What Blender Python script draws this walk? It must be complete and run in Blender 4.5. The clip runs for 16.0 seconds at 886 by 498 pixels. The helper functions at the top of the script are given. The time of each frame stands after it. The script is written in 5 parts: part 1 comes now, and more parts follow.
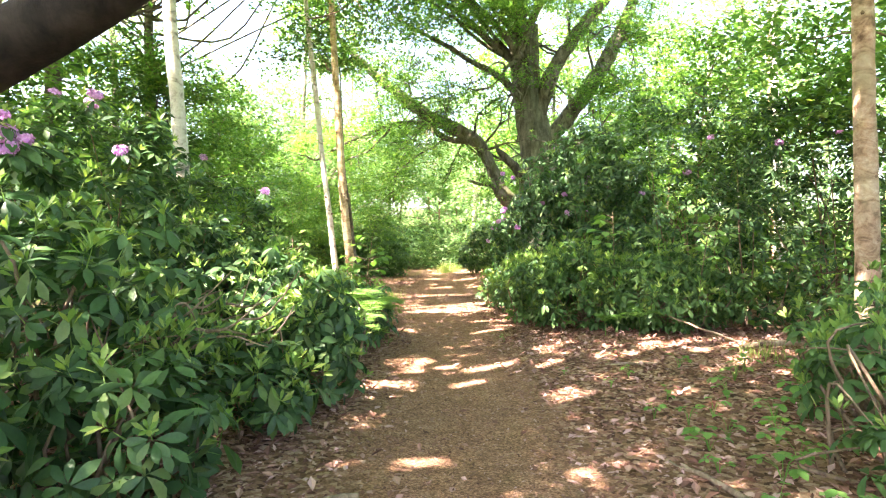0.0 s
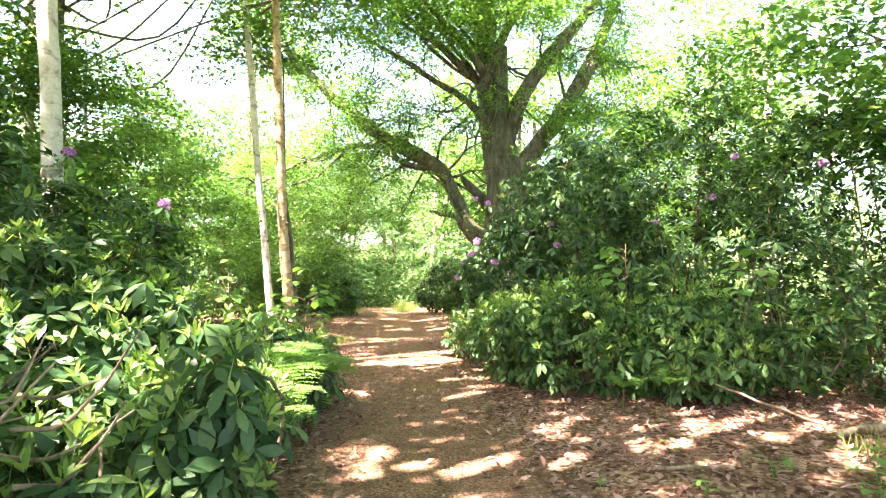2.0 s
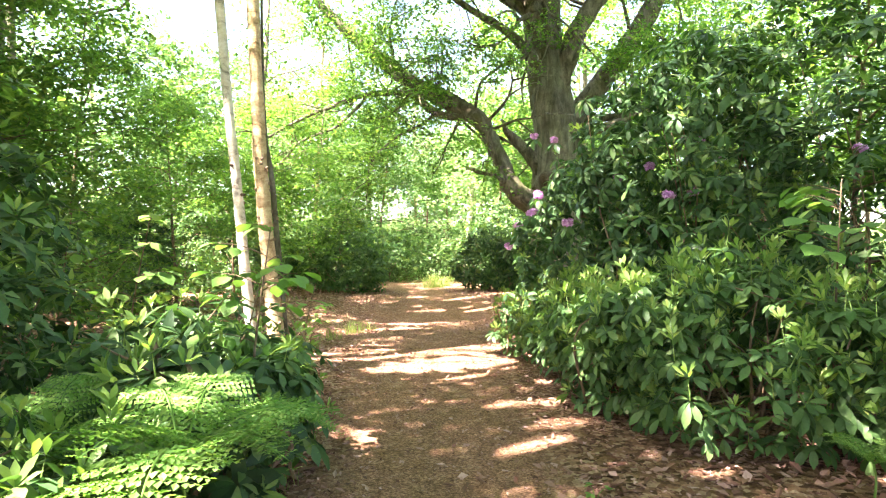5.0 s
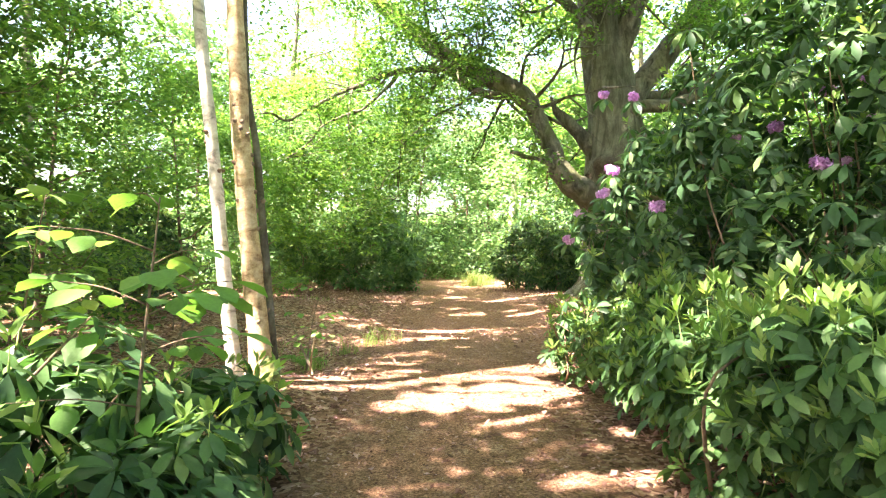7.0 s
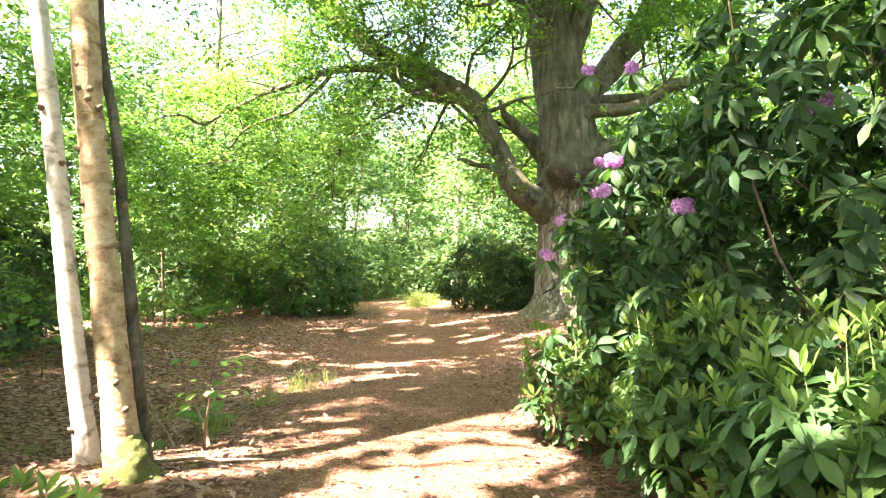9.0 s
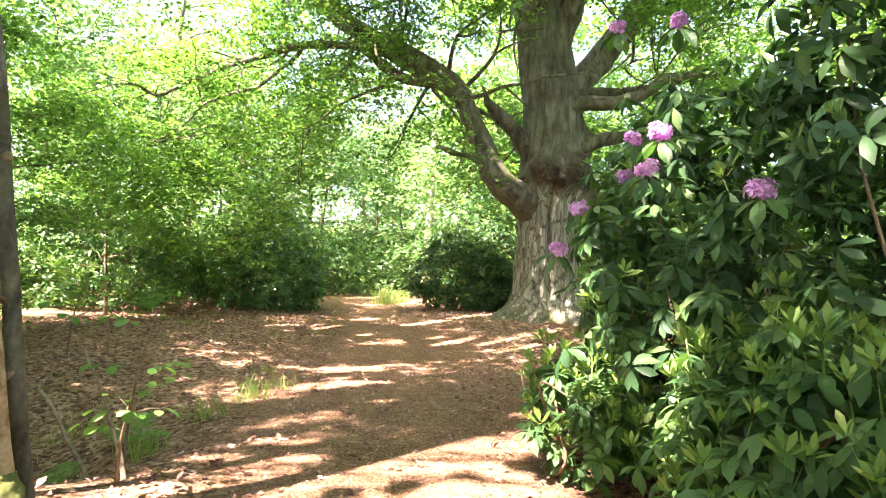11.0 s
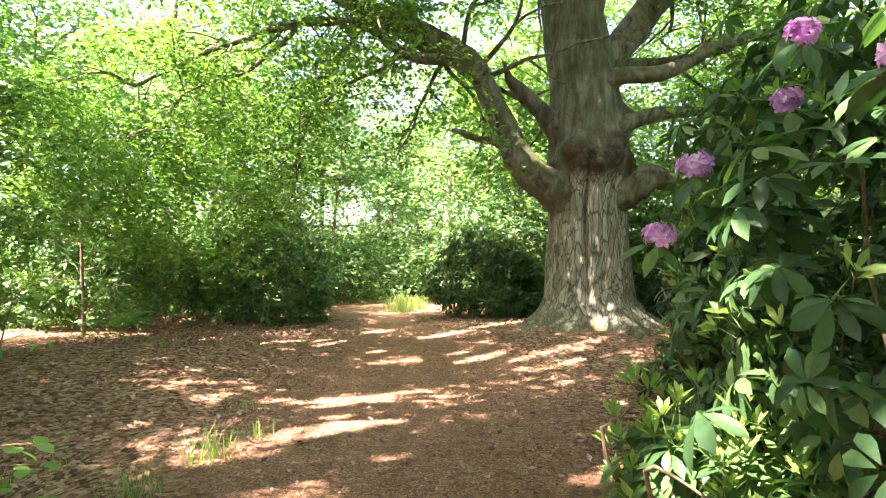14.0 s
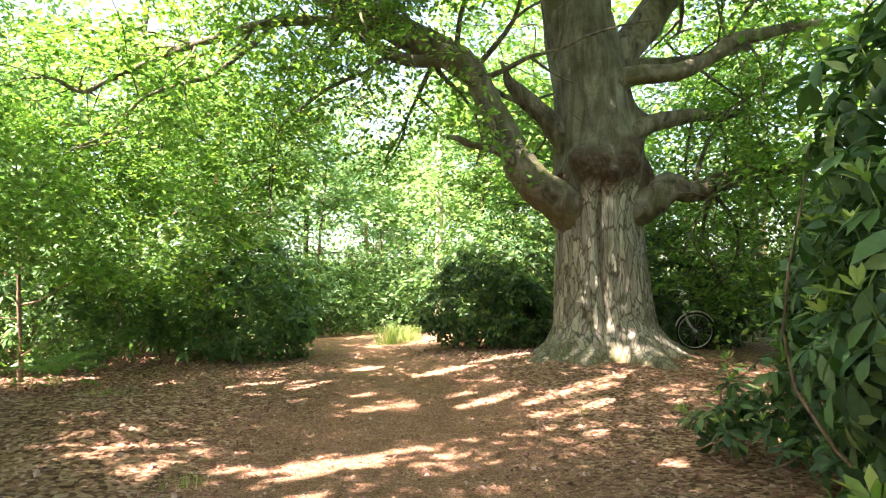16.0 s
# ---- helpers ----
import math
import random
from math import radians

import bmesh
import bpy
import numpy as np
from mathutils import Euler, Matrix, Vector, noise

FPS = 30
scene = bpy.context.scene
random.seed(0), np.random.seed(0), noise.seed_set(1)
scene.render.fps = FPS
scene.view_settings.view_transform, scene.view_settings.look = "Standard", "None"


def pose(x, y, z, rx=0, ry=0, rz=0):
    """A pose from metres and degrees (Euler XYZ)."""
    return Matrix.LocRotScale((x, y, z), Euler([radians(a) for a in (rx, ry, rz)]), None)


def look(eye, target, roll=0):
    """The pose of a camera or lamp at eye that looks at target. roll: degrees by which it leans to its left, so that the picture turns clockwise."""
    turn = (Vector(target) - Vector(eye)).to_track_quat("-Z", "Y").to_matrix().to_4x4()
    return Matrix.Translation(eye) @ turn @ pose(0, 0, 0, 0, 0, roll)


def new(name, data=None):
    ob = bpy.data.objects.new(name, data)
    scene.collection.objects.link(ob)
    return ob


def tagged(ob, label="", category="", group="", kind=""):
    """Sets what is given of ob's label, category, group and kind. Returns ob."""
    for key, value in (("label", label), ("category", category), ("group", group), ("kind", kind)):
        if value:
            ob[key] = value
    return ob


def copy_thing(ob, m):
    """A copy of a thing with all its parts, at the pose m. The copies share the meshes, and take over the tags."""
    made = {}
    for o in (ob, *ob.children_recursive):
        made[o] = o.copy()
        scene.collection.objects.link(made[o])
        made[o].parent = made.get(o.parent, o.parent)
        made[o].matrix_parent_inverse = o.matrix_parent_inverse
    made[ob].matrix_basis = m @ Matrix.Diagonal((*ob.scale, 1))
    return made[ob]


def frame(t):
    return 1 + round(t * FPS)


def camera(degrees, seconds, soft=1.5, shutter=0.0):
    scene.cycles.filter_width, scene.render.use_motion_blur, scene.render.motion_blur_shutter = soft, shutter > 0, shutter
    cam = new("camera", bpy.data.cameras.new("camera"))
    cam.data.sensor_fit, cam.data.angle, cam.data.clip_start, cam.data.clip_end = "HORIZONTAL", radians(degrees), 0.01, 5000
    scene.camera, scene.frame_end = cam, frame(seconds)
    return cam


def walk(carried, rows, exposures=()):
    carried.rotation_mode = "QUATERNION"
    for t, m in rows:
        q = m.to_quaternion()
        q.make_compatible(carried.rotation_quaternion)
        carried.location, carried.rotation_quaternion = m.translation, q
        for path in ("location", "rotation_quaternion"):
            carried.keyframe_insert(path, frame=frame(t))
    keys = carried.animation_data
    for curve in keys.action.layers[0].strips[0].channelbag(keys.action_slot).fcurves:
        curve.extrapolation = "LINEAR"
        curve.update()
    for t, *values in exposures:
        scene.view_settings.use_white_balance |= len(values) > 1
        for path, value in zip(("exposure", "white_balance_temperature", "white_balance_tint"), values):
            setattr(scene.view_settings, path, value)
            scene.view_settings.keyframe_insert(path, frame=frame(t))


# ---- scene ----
cam = camera(73.2, 16.0, 1.2)
METRES, EYE, TILT, LEAN, TURN = 12.2, 1.45, -0.8, 0.0, 0.0
EXPOSURE, KELVIN, TINT = 3.66, 7100, 23
ROWS = [
    (0.0, 0.0, 0.0, 0.0, 0.0, 0.0, 0.0),
    (0.5, -0.0004, 0.0433, 0.0008, -1.97, 1.89, -1.13),
    (1.0, -0.0055, 0.0881, -0.0012, -0.92, 1.94, -1.38),
    (1.5, -0.0073, 0.1285, 0.0005, -1.25, 1.93, -0.73),
    (2.0, -0.0103, 0.1726, 0.0021, -4.46, 3.52, -0.89),
    (2.5, -0.0058, 0.2199, 0.0024, 0.22, 2.23, -0.79),
    (3.0, -0.0055, 0.2618, 0.0021, -0.77, 1.43, -0.73),
    (3.5, -0.0086, 0.3051, 0.0015, -1.51, 0.42, -0.73),
    (6.0, 0.0011, 0.5001, 0.0017, -0.37, 1.07, -1.58),
    (6.5, 0.0029, 0.5402, 0.002, 1.5, -0.67, -1.36),
    (7.0, -0.0001, 0.5684, 0.0021, 2.63, 0.33, -1.24),
    (7.5, -0.0053, 0.5962, 0.0043, -0.82, 2.36, -0.79),
    (8.0, -0.003, 0.6277, 0.0053, 3.11, 3.18, -0.36),
    (8.5, -0.0039, 0.6557, 0.0047, 0.79, 3.75, -0.21),
    (9.0, -0.0081, 0.6866, 0.0044, -3.13, 2.04, -0.15),
    (11.5, -0.0164, 0.7774, 0.0019, -6.43, 1.87, -2.24),
    (12.0, -0.0122, 0.797, 0.0027, -4.16, 2.45, -1.44),
    (12.5, -0.009, 0.8162, 0.0032, -4.61, 3.52, -1.08),
    (13.0, -0.0121, 0.8416, 0.0027, -7.61, 2.6, -0.81),
    (13.5, -0.0099, 0.8664, 0.0023, -7.62, 3.48, -0.54),
    (14.0, -0.0047, 0.8878, 0.0027, -4.54, 2.05, -0.46),
    (14.5, -0.0064, 0.9148, 0.0015, -7.38, 1.77, -0.5),
    (15.0, -0.0074, 0.9405, 0.0011, -9.06, 3.4, -0.31),
    (15.5, -0.0031, 0.9717, 0.0024, -5.2, 3.72, 0.7),
    (16.0, -0.0041, 0.9951, 0.0013, -5.52, 4.69, 0.71),
]
walk(cam, [(t, pose(0, 0, EYE, TILT, LEAN, TURN) @ pose(METRES * x, METRES * y, METRES * z, 90 + pitch, roll, yaw)) for t, x, y, z, yaw, pitch, roll in ROWS],
     [(0, EXPOSURE, KELVIN, TINT), (6.5, EXPOSURE, KELVIN, TINT), (9, EXPOSURE - 0.12, KELVIN, TINT), (12, EXPOSURE - 0.26, KELVIN, TINT), (16, EXPOSURE - 0.46, KELVIN, TINT)])

# ---- world, sun and exposure ----
SUN_ELEV, SUN_AZ = 56.0, -123.0        # degrees; azimuth from straight ahead (+y), minus is to the left
world = bpy.data.worlds.new("sky")
scene.world = world
world.use_nodes = True
wn = world.node_tree.nodes
sky = wn.new("ShaderNodeTexSky")
sky.sky_type = "NISHITA"
sky.sun_disc = False
sky.sun_elevation = radians(SUN_ELEV)
sky.sun_rotation = radians(SUN_AZ)
sky.air_density, sky.dust_density, sky.ozone_density = 1.0, 2.5, 0.5
wn["Background"].inputs["Strength"].default_value = 0.10
world.node_tree.links.new(sky.outputs[0], wn["Background"].inputs["Color"])
sun_data = bpy.data.lights.new("sun", "SUN")
sun_data.energy, sun_data.angle, sun_data.color = 5.0, radians(0.55), (1.0, 0.95, 0.86)
sun = new("sun", sun_data)
SUN_DIR = Vector((math.sin(radians(SUN_AZ)) * math.cos(radians(SUN_ELEV)), math.cos(radians(SUN_AZ)) * math.cos(radians(SUN_ELEV)), math.sin(radians(SUN_ELEV))))
sun.matrix_world = look(SUN_DIR * 60, (0, 0, 0))

rng = np.random.default_rng(7)


# ---- materials ----
def nodes_of(name):
    m = bpy.data.materials.new(name)
    m.use_nodes = True
    t = m.node_tree
    t.nodes.clear()
    out = t.nodes.new("ShaderNodeOutputMaterial")
    return m, t, out


def link(t, a, b):
    t.links.new(a, b)


def ramp(t, fac, stops):
    r = t.nodes.new("ShaderNodeValToRGB")
    while len(r.color_ramp.elements) < len(stops):
        r.color_ramp.elements.new(0.5)
    for e, (p, c) in zip(r.color_ramp.elements, stops):
        e.position, e.color = p, (*c, 1)
    link(t, fac, r.inputs["Fac"])
    return r.outputs["Color"]


def noise_tex(t, scale, detail=4, rough=0.6, vec=None, dist=0.0):
    n = t.nodes.new("ShaderNodeTexNoise")
    n.inputs["Scale"].default_value, n.inputs["Detail"].default_value = scale, detail
    n.inputs["Roughness"].default_value, n.inputs["Distortion"].default_value = rough, dist
    if vec is not None:
        link(t, vec, n.inputs["Vector"])
    return n.outputs["Fac"]


def coords(t, scale=(1, 1, 1), kind="Object"):
    c = t.nodes.new("ShaderNodeTexCoord")
    m = t.nodes.new("ShaderNodeMapping")
    m.inputs["Scale"].default_value = scale
    link(t, c.outputs[kind], m.inputs["Vector"])
    return m.outputs["Vector"]


def mix_rgb(t, fac, a, b, blend="MIX"):
    m = t.nodes.new("ShaderNodeMix")
    m.data_type, m.blend_type = "RGBA", blend
    if isinstance(fac, (int, float)):
        m.inputs[0].default_value = fac
    else:
        link(t, fac, m.inputs[0])
    for k, v in ((6, a), (7, b)):
        if isinstance(v, tuple):
            m.inputs[k].default_value = (*v, 1)
        else:
            link(t, v, m.inputs[k])
    return m.outputs[2]


def bump(t, height, strength, distance):
    b = t.nodes.new("ShaderNodeBump")
    b.inputs["Strength"].default_value, b.inputs["Distance"].default_value = strength, distance
    link(t, height, b.inputs["Height"])
    return b.outputs["Normal"]


def leaf_material(name, stops, see_through, through_tint, rough=0.4, spec=0.5, grain=60):
    """Leaf: a glossy skin over a body that lets some light through; each leaf has its own shade."""
    m, t, out = nodes_of(name)
    stops = [(p, (r * 1.2, g, bl * 1.35)) for p, (r, g, bl) in stops]
    geo = t.nodes.new("ShaderNodeNewGeometry")
    info = t.nodes.new("ShaderNodeObjectInfo")
    add = t.nodes.new("ShaderNodeMath")
    link(t, geo.outputs["Random Per Island"], add.inputs[0])
    link(t, info.outputs["Random"], add.inputs[1])
    part = t.nodes.new("ShaderNodeMath")
    part.operation = "FRACT"
    link(t, add.outputs[0], part.inputs[0])
    col = ramp(t, part.outputs[0], stops)
    n = noise_tex(t, grain, 3, vec=coords(t))
    col = mix_rgb(t, 0.35, col, ramp(t, n, [(0.3, (0.35, 0.35, 0.35)), (0.7, (0.75, 0.75, 0.75))]), "SOFT_LIGHT")
    p = t.nodes.new("ShaderNodeBsdfPrincipled")
    p.inputs["Roughness"].default_value = rough
    p.inputs["Specular IOR Level"].default_value = spec
    link(t, col, p.inputs["Base Color"])
    tr = t.nodes.new("ShaderNodeBsdfTranslucent")
    link(t, mix_rgb(t, 1.0, col, through_tint, "MULTIPLY"), tr.inputs["Color"])
    mx = t.nodes.new("ShaderNodeMixShader")
    mx.inputs[0].default_value = see_through
    link(t, p.outputs[0], mx.inputs[1])
    link(t, tr.outputs[0], mx.inputs[2])
    link(t, mx.outputs[0], out.inputs["Surface"])
    return m


def bark_material(name, dark, mid, light, stretch=(9, 9, 2.0), depth=0.02, moss=None, detail_scale=30):
    m, t, out = nodes_of(name)
    v = coords(t, stretch)
    a = noise_tex(t, 1.0, 6, 0.65, v, 0.6)
    b = noise_tex(t, detail_scale, 5, 0.7, coords(t))
    big = noise_tex(t, 1.3, 3, 0.6, coords(t))
    col = ramp(t, a, [(0.34, dark), (0.48, mid), (0.68, light)])
    col = mix_rgb(t, 0.55, col, ramp(t, b, [(0.25, (0.25, 0.25, 0.25)), (0.75, (0.8, 0.8, 0.8))]), "OVERLAY")
    if moss:
        col = mix_rgb(t, ramp(t, big, [(0.5, (0, 0, 0)), (0.68, (0.75, 0.75, 0.75))]), col, moss)
    p = t.nodes.new("ShaderNodeBsdfPrincipled")
    p.inputs["Roughness"].default_value = 0.9
    p.inputs["Specular IOR Level"].default_value = 0.2
    link(t, col, p.inputs["Base Color"])
    add = t.nodes.new("ShaderNodeMath")
    add.operation = "MULTIPLY_ADD"
    link(t, b, add.inputs[0])
    add.inputs[1].default_value = 0.35
    link(t, a, add.inputs[2])
    link(t, bump(t, add.outputs[0], 0.9, depth), p.inputs["Normal"])
    link(t, p.outputs[0], out.inputs["Surface"])
    return m


def plain_material(name, colour, rough=0.5, metal=0.0, scale=40, vary=0.25):
    m, t, out = nodes_of(name)
    n = noise_tex(t, scale, 4, vec=coords(t))
    lo = tuple(c * (1 - vary) for c in colour)
    hi = tuple(min(1, c * (1 + vary)) for c in colour)
    p = t.nodes.new("ShaderNodeBsdfPrincipled")
    link(t, ramp(t, n, [(0.3, lo), (0.7, hi)]), p.inputs["Base Color"])
    p.inputs["Roughness"].default_value, p.inputs["Metallic"].default_value = rough, metal
    link(t, p.outputs[0], out.inputs["Surface"])
    return m


def ground_material():
    """Bare trodden soil on the path, shading into a brown mat of broken leaves."""
    m, t, out = nodes_of("forest_floor")
    at = t.nodes.new("ShaderNodeAttribute")
    at.attribute_name = "wear"
    v = coords(t)
    big = noise_tex(t, 0.9, 4, 0.6, v)
    med = noise_tex(t, 7, 5, 0.7, v, 0.4)
    fine = noise_tex(t, 55, 5, 0.75, v)
    vor = t.nodes.new("ShaderNodeTexVoronoi")
    vor.inputs["Scale"].default_value = 26
    vor.inputs["Randomness"].default_value = 1.0
    link(t, v, vor.inputs["Vector"])
    sep = t.nodes.new("ShaderNodeSeparateColor")
    link(t, vor.outputs["Color"], sep.inputs[0])
    litter = ramp(t, sep.outputs[0], [(0.0, (0.09, 0.046, 0.028)), (0.35, (0.26, 0.14, 0.085)), (0.7, (0.42, 0.245, 0.155)), (1.0, (0.60, 0.42, 0.29))])
    litter = mix_rgb(t, 0.5, litter, ramp(t, fine, [(0.3, (0.2, 0.2, 0.2)), (0.7, (0.8, 0.8, 0.8))]), "OVERLAY")
    soil = ramp(t, med, [(0.25, (0.25, 0.135, 0.083)), (0.55, (0.42, 0.245, 0.16)), (0.8, (0.56, 0.375, 0.265))])
    soil = mix_rgb(t, 0.8, soil, ramp(t, fine, [(0.35, (0.16, 0.14, 0.13)), (0.66, (0.84, 0.82, 0.8))]), "OVERLAY")
    grit = t.nodes.new("ShaderNodeTexVoronoi")
    grit.inputs["Scale"].default_value = 85
    link(t, v, grit.inputs["Vector"])
    sep2 = t.nodes.new("ShaderNodeSeparateColor")
    link(t, grit.outputs["Color"], sep2.inputs[0])
    soil = mix_rgb(t, 0.55, soil, ramp(t, sep2.outputs[0], [(0.1, (0.2, 0.17, 0.15)), (0.5, (0.5, 0.5, 0.5)), (0.95, (0.85, 0.82, 0.8))]), "OVERLAY")
    edge = t.nodes.new("ShaderNodeMath")
    edge.operation = "MULTIPLY_ADD"
    link(t, big, edge.inputs[0])
    edge.inputs[1].default_value = 0.7
    link(t, at.outputs["Fac"], edge.inputs[2])
    mask = ramp(t, edge.outputs[0], [(0.6, (0, 0, 0)), (1.05, (1, 1, 1))])
    herb = t.nodes.new("ShaderNodeAttribute")
    herb.attribute_name = "herbs"
    floor_col = mix_rgb(t, mask, litter, soil)
    floor_col = mix_rgb(t, herb.outputs["Fac"], floor_col, ramp(t, med, [(0.3, (0.04, 0.07, 0.02)), (0.6, (0.09, 0.15, 0.035)), (0.8, (0.14, 0.10, 0.05))]))
    p = t.nodes.new("ShaderNodeBsdfPrincipled")
    p.inputs["Roughness"].default_value = 0.95
    p.inputs["Specular IOR Level"].default_value = 0.15
    link(t, floor_col, p.inputs["Base Color"])
    h = t.nodes.new("ShaderNodeMath")
    h.operation = "MULTIPLY_ADD"
    link(t, med, h.inputs[0])
    h.inputs[1].default_value = 1.5
    link(t, fine, h.inputs[2])
    link(t, bump(t, h.outputs[0], 1.0, 0.03), p.inputs["Normal"])
    link(t, p.outputs[0], out.inputs["Surface"])
    return m


def old_bark_material():
    """Grey bark split into upright plates below, smooth and stained above, brown and warty on the burls; shade is put
    into the upper and burl colours.
    """
    m, t, out = nodes_of("old_bark")
    warp = t.nodes.new("ShaderNodeTexNoise")
    warp.inputs["Scale"].default_value, warp.inputs["Detail"].default_value = 2.2, 3
    link(t, coords(t), warp.inputs["Vector"])
    vec = t.nodes.new("ShaderNodeVectorMath")
    vec.operation = "MULTIPLY_ADD"
    link(t, warp.outputs["Color"], vec.inputs[0])
    vec.inputs[1].default_value = (2.2, 2.2, 0.5)
    link(t, coords(t, (11, 11, 1.9)), vec.inputs[2])
    vor = t.nodes.new("ShaderNodeTexVoronoi")
    vor.feature = "DISTANCE_TO_EDGE"
    vor.inputs["Scale"].default_value = 1.0
    link(t, vec.outputs[0], vor.inputs["Vector"])
    cell = t.nodes.new("ShaderNodeTexVoronoi")
    cell.inputs["Scale"].default_value = 1.0
    link(t, vec.outputs[0], cell.inputs["Vector"])
    sep = t.nodes.new("ShaderNodeSeparateColor")
    link(t, cell.outputs["Color"], sep.inputs[0])
    streak = noise_tex(t, 1.0, 6, 0.7, coords(t, (26, 26, 4)), 0.3)
    fine = noise_tex(t, 45, 5, 0.75, coords(t))
    big = noise_tex(t, 1.6, 4, 0.6, coords(t))
    plates = ramp(t, sep.outputs[0], [(0.0, (0.21, 0.195, 0.15)), (0.5, (0.32, 0.30, 0.24)), (1.0, (0.46, 0.435, 0.36))])
    plates = mix_rgb(t, 0.75, plates, ramp(t, streak, [(0.3, (0.2, 0.2, 0.2)), (0.68, (0.82, 0.82, 0.82))]), "OVERLAY")
    gap = ramp(t, vor.outputs["Distance"], [(0.0, (1, 1, 1)), (0.045, (0.55, 0.55, 0.55)), (0.10, (0, 0, 0))])
    low = mix_rgb(t, gap, plates, (0.085, 0.07, 0.05))
    # upper bark: stains, plus an overall darkening that stands in for crown shade
    high = ramp(t, big, [(0.3, (0.065, 0.06, 0.04)), (0.5, (0.135, 0.125, 0.09)), (0.7, (0.23, 0.215, 0.165))])
    high = mix_rgb(t, 0.7, high, ramp(t, noise_tex(t, 1.0, 5, 0.65, coords(t, (7, 7, 1.1)), 0.8), [(0.35, (0.18, 0.18, 0.16)), (0.65, (0.78, 0.78, 0.78))]), "OVERLAY")
    high = mix_rgb(t, 0.6, high, ramp(t, fine, [(0.3, (0.25, 0.25, 0.25)), (0.7, (0.75, 0.75, 0.75))]), "OVERLAY")
    pos = t.nodes.new("ShaderNodeSeparateXYZ")
    link(t, coords(t), pos.inputs[0])
    lift = t.nodes.new("ShaderNodeMath")
    lift.operation = "MULTIPLY_ADD"
    link(t, big, lift.inputs[0])
    lift.inputs[1].default_value = 1.4
    link(t, pos.outputs["Z"], lift.inputs[2])
    rise = t.nodes.new("ShaderNodeMapRange")
    rise.inputs["From Min"].default_value, rise.inputs["From Max"].default_value = 3.3, 4.0
    link(t, lift.outputs[0], rise.inputs["Value"])
    col = mix_rgb(t, rise.outputs["Result"], low, high)
    wart = t.nodes.new("ShaderNodeAttribute")
    wart.attribute_name = "burl"
    warts = noise_tex(t, 14, 5, 0.7, coords(t), 0.5)
    # burls: own brown, darkened further to hold the shade under the crown
    col = mix_rgb(t, wart.outputs["Fac"], col, ramp(t, warts, [(0.3, (0.03, 0.021, 0.015)), (0.55, (0.085, 0.058, 0.04)), (0.75, (0.20, 0.155, 0.115))]))
    foot = t.nodes.new("ShaderNodeMapRange")
    foot.inputs["From Min"].default_value, foot.inputs["From Max"].default_value = 0.95, 0.45
    link(t, lift.outputs[0], foot.inputs["Value"])
    col = mix_rgb(t, foot.outputs["Result"], col, ramp(t, fine, [(0.35, (0.09, 0.085, 0.03)), (0.7, (0.19, 0.175, 0.08))]))
    p = t.nodes.new("ShaderNodeBsdfPrincipled")
    p.inputs["Roughness"].default_value = 0.9
    p.inputs["Specular IOR Level"].default_value = 0.2
    link(t, col, p.inputs["Base Color"])
    h = t.nodes.new("ShaderNodeMath")
    h.operation = "MULTIPLY_ADD"
    link(t, streak, h.inputs[0])
    h.inputs[1].default_value = 0.8
    link(t, fine, h.inputs[2])
    link(t, bump(t, h.outputs[0], 0.9, 0.03), p.inputs["Normal"])
    link(t, p.outputs[0], out.inputs["Surface"])
    return m


RHODO = leaf_material("rhododendron_leaf", [(0.0, (0.024, 0.07, 0.022)), (0.5, (0.046, 0.128, 0.036)), (0.85, (0.08, 0.185, 0.048)), (1.0, (0.14, 0.24, 0.065))], 0.25, (1.2, 1.5, 0.6), 0.45, 0.32)
RHODO_LIGHT = leaf_material("light_rhododendron_leaf", [(0.0, (0.04, 0.115, 0.03)), (0.5, (0.066, 0.17, 0.042)), (1.0, (0.115, 0.24, 0.06))], 0.3, (1.2, 1.4, 0.6), 0.48, 0.32)
YOUNG = leaf_material("young_shoot_leaf", [(0.0, (0.12, 0.27, 0.05)), (0.6, (0.18, 0.35, 0.07)), (1.0, (0.28, 0.42, 0.09))], 0.4, (1.1, 1.2, 0.6), 0.45, 0.4)
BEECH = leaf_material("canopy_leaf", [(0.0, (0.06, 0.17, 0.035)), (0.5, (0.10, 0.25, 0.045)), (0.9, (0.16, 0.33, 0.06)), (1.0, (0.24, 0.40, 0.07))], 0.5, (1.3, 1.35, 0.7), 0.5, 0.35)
# Far leaves made paler and bluer: haze and sunlight put into the colour
HAZYLEAF = leaf_material("hazy_far_leaf", [(0.0, (0.085, 0.22, 0.065)), (0.5, (0.155, 0.33, 0.105)), (1.0, (0.26, 0.45, 0.16))], 0.5, (1.25, 1.25, 0.85), 0.55, 0.3, 20)
FERN = leaf_material("fern_leaf", [(0.0, (0.09, 0.25, 0.04)), (0.6, (0.14, 0.34, 0.06)), (1.0, (0.22, 0.42, 0.09))], 0.4, (1.1, 1.2, 0.6), 0.5, 0.3)
GRASS = leaf_material("grass_blade", [(0.0, (0.12, 0.26, 0.05)), (0.6, (0.22, 0.38, 0.08)), (1.0, (0.40, 0.46, 0.16))], 0.4, (1.1, 1.2, 0.6), 0.5, 0.3)
LITTER = leaf_material("dead_leaf", [(0.0, (0.11, 0.064, 0.036)), (0.4, (0.235, 0.142, 0.08)), (0.75, (0.37, 0.25, 0.15)), (1.0, (0.56, 0.45, 0.31))], 0.15, (1.1, 0.9, 0.7), 0.7, 0.2)
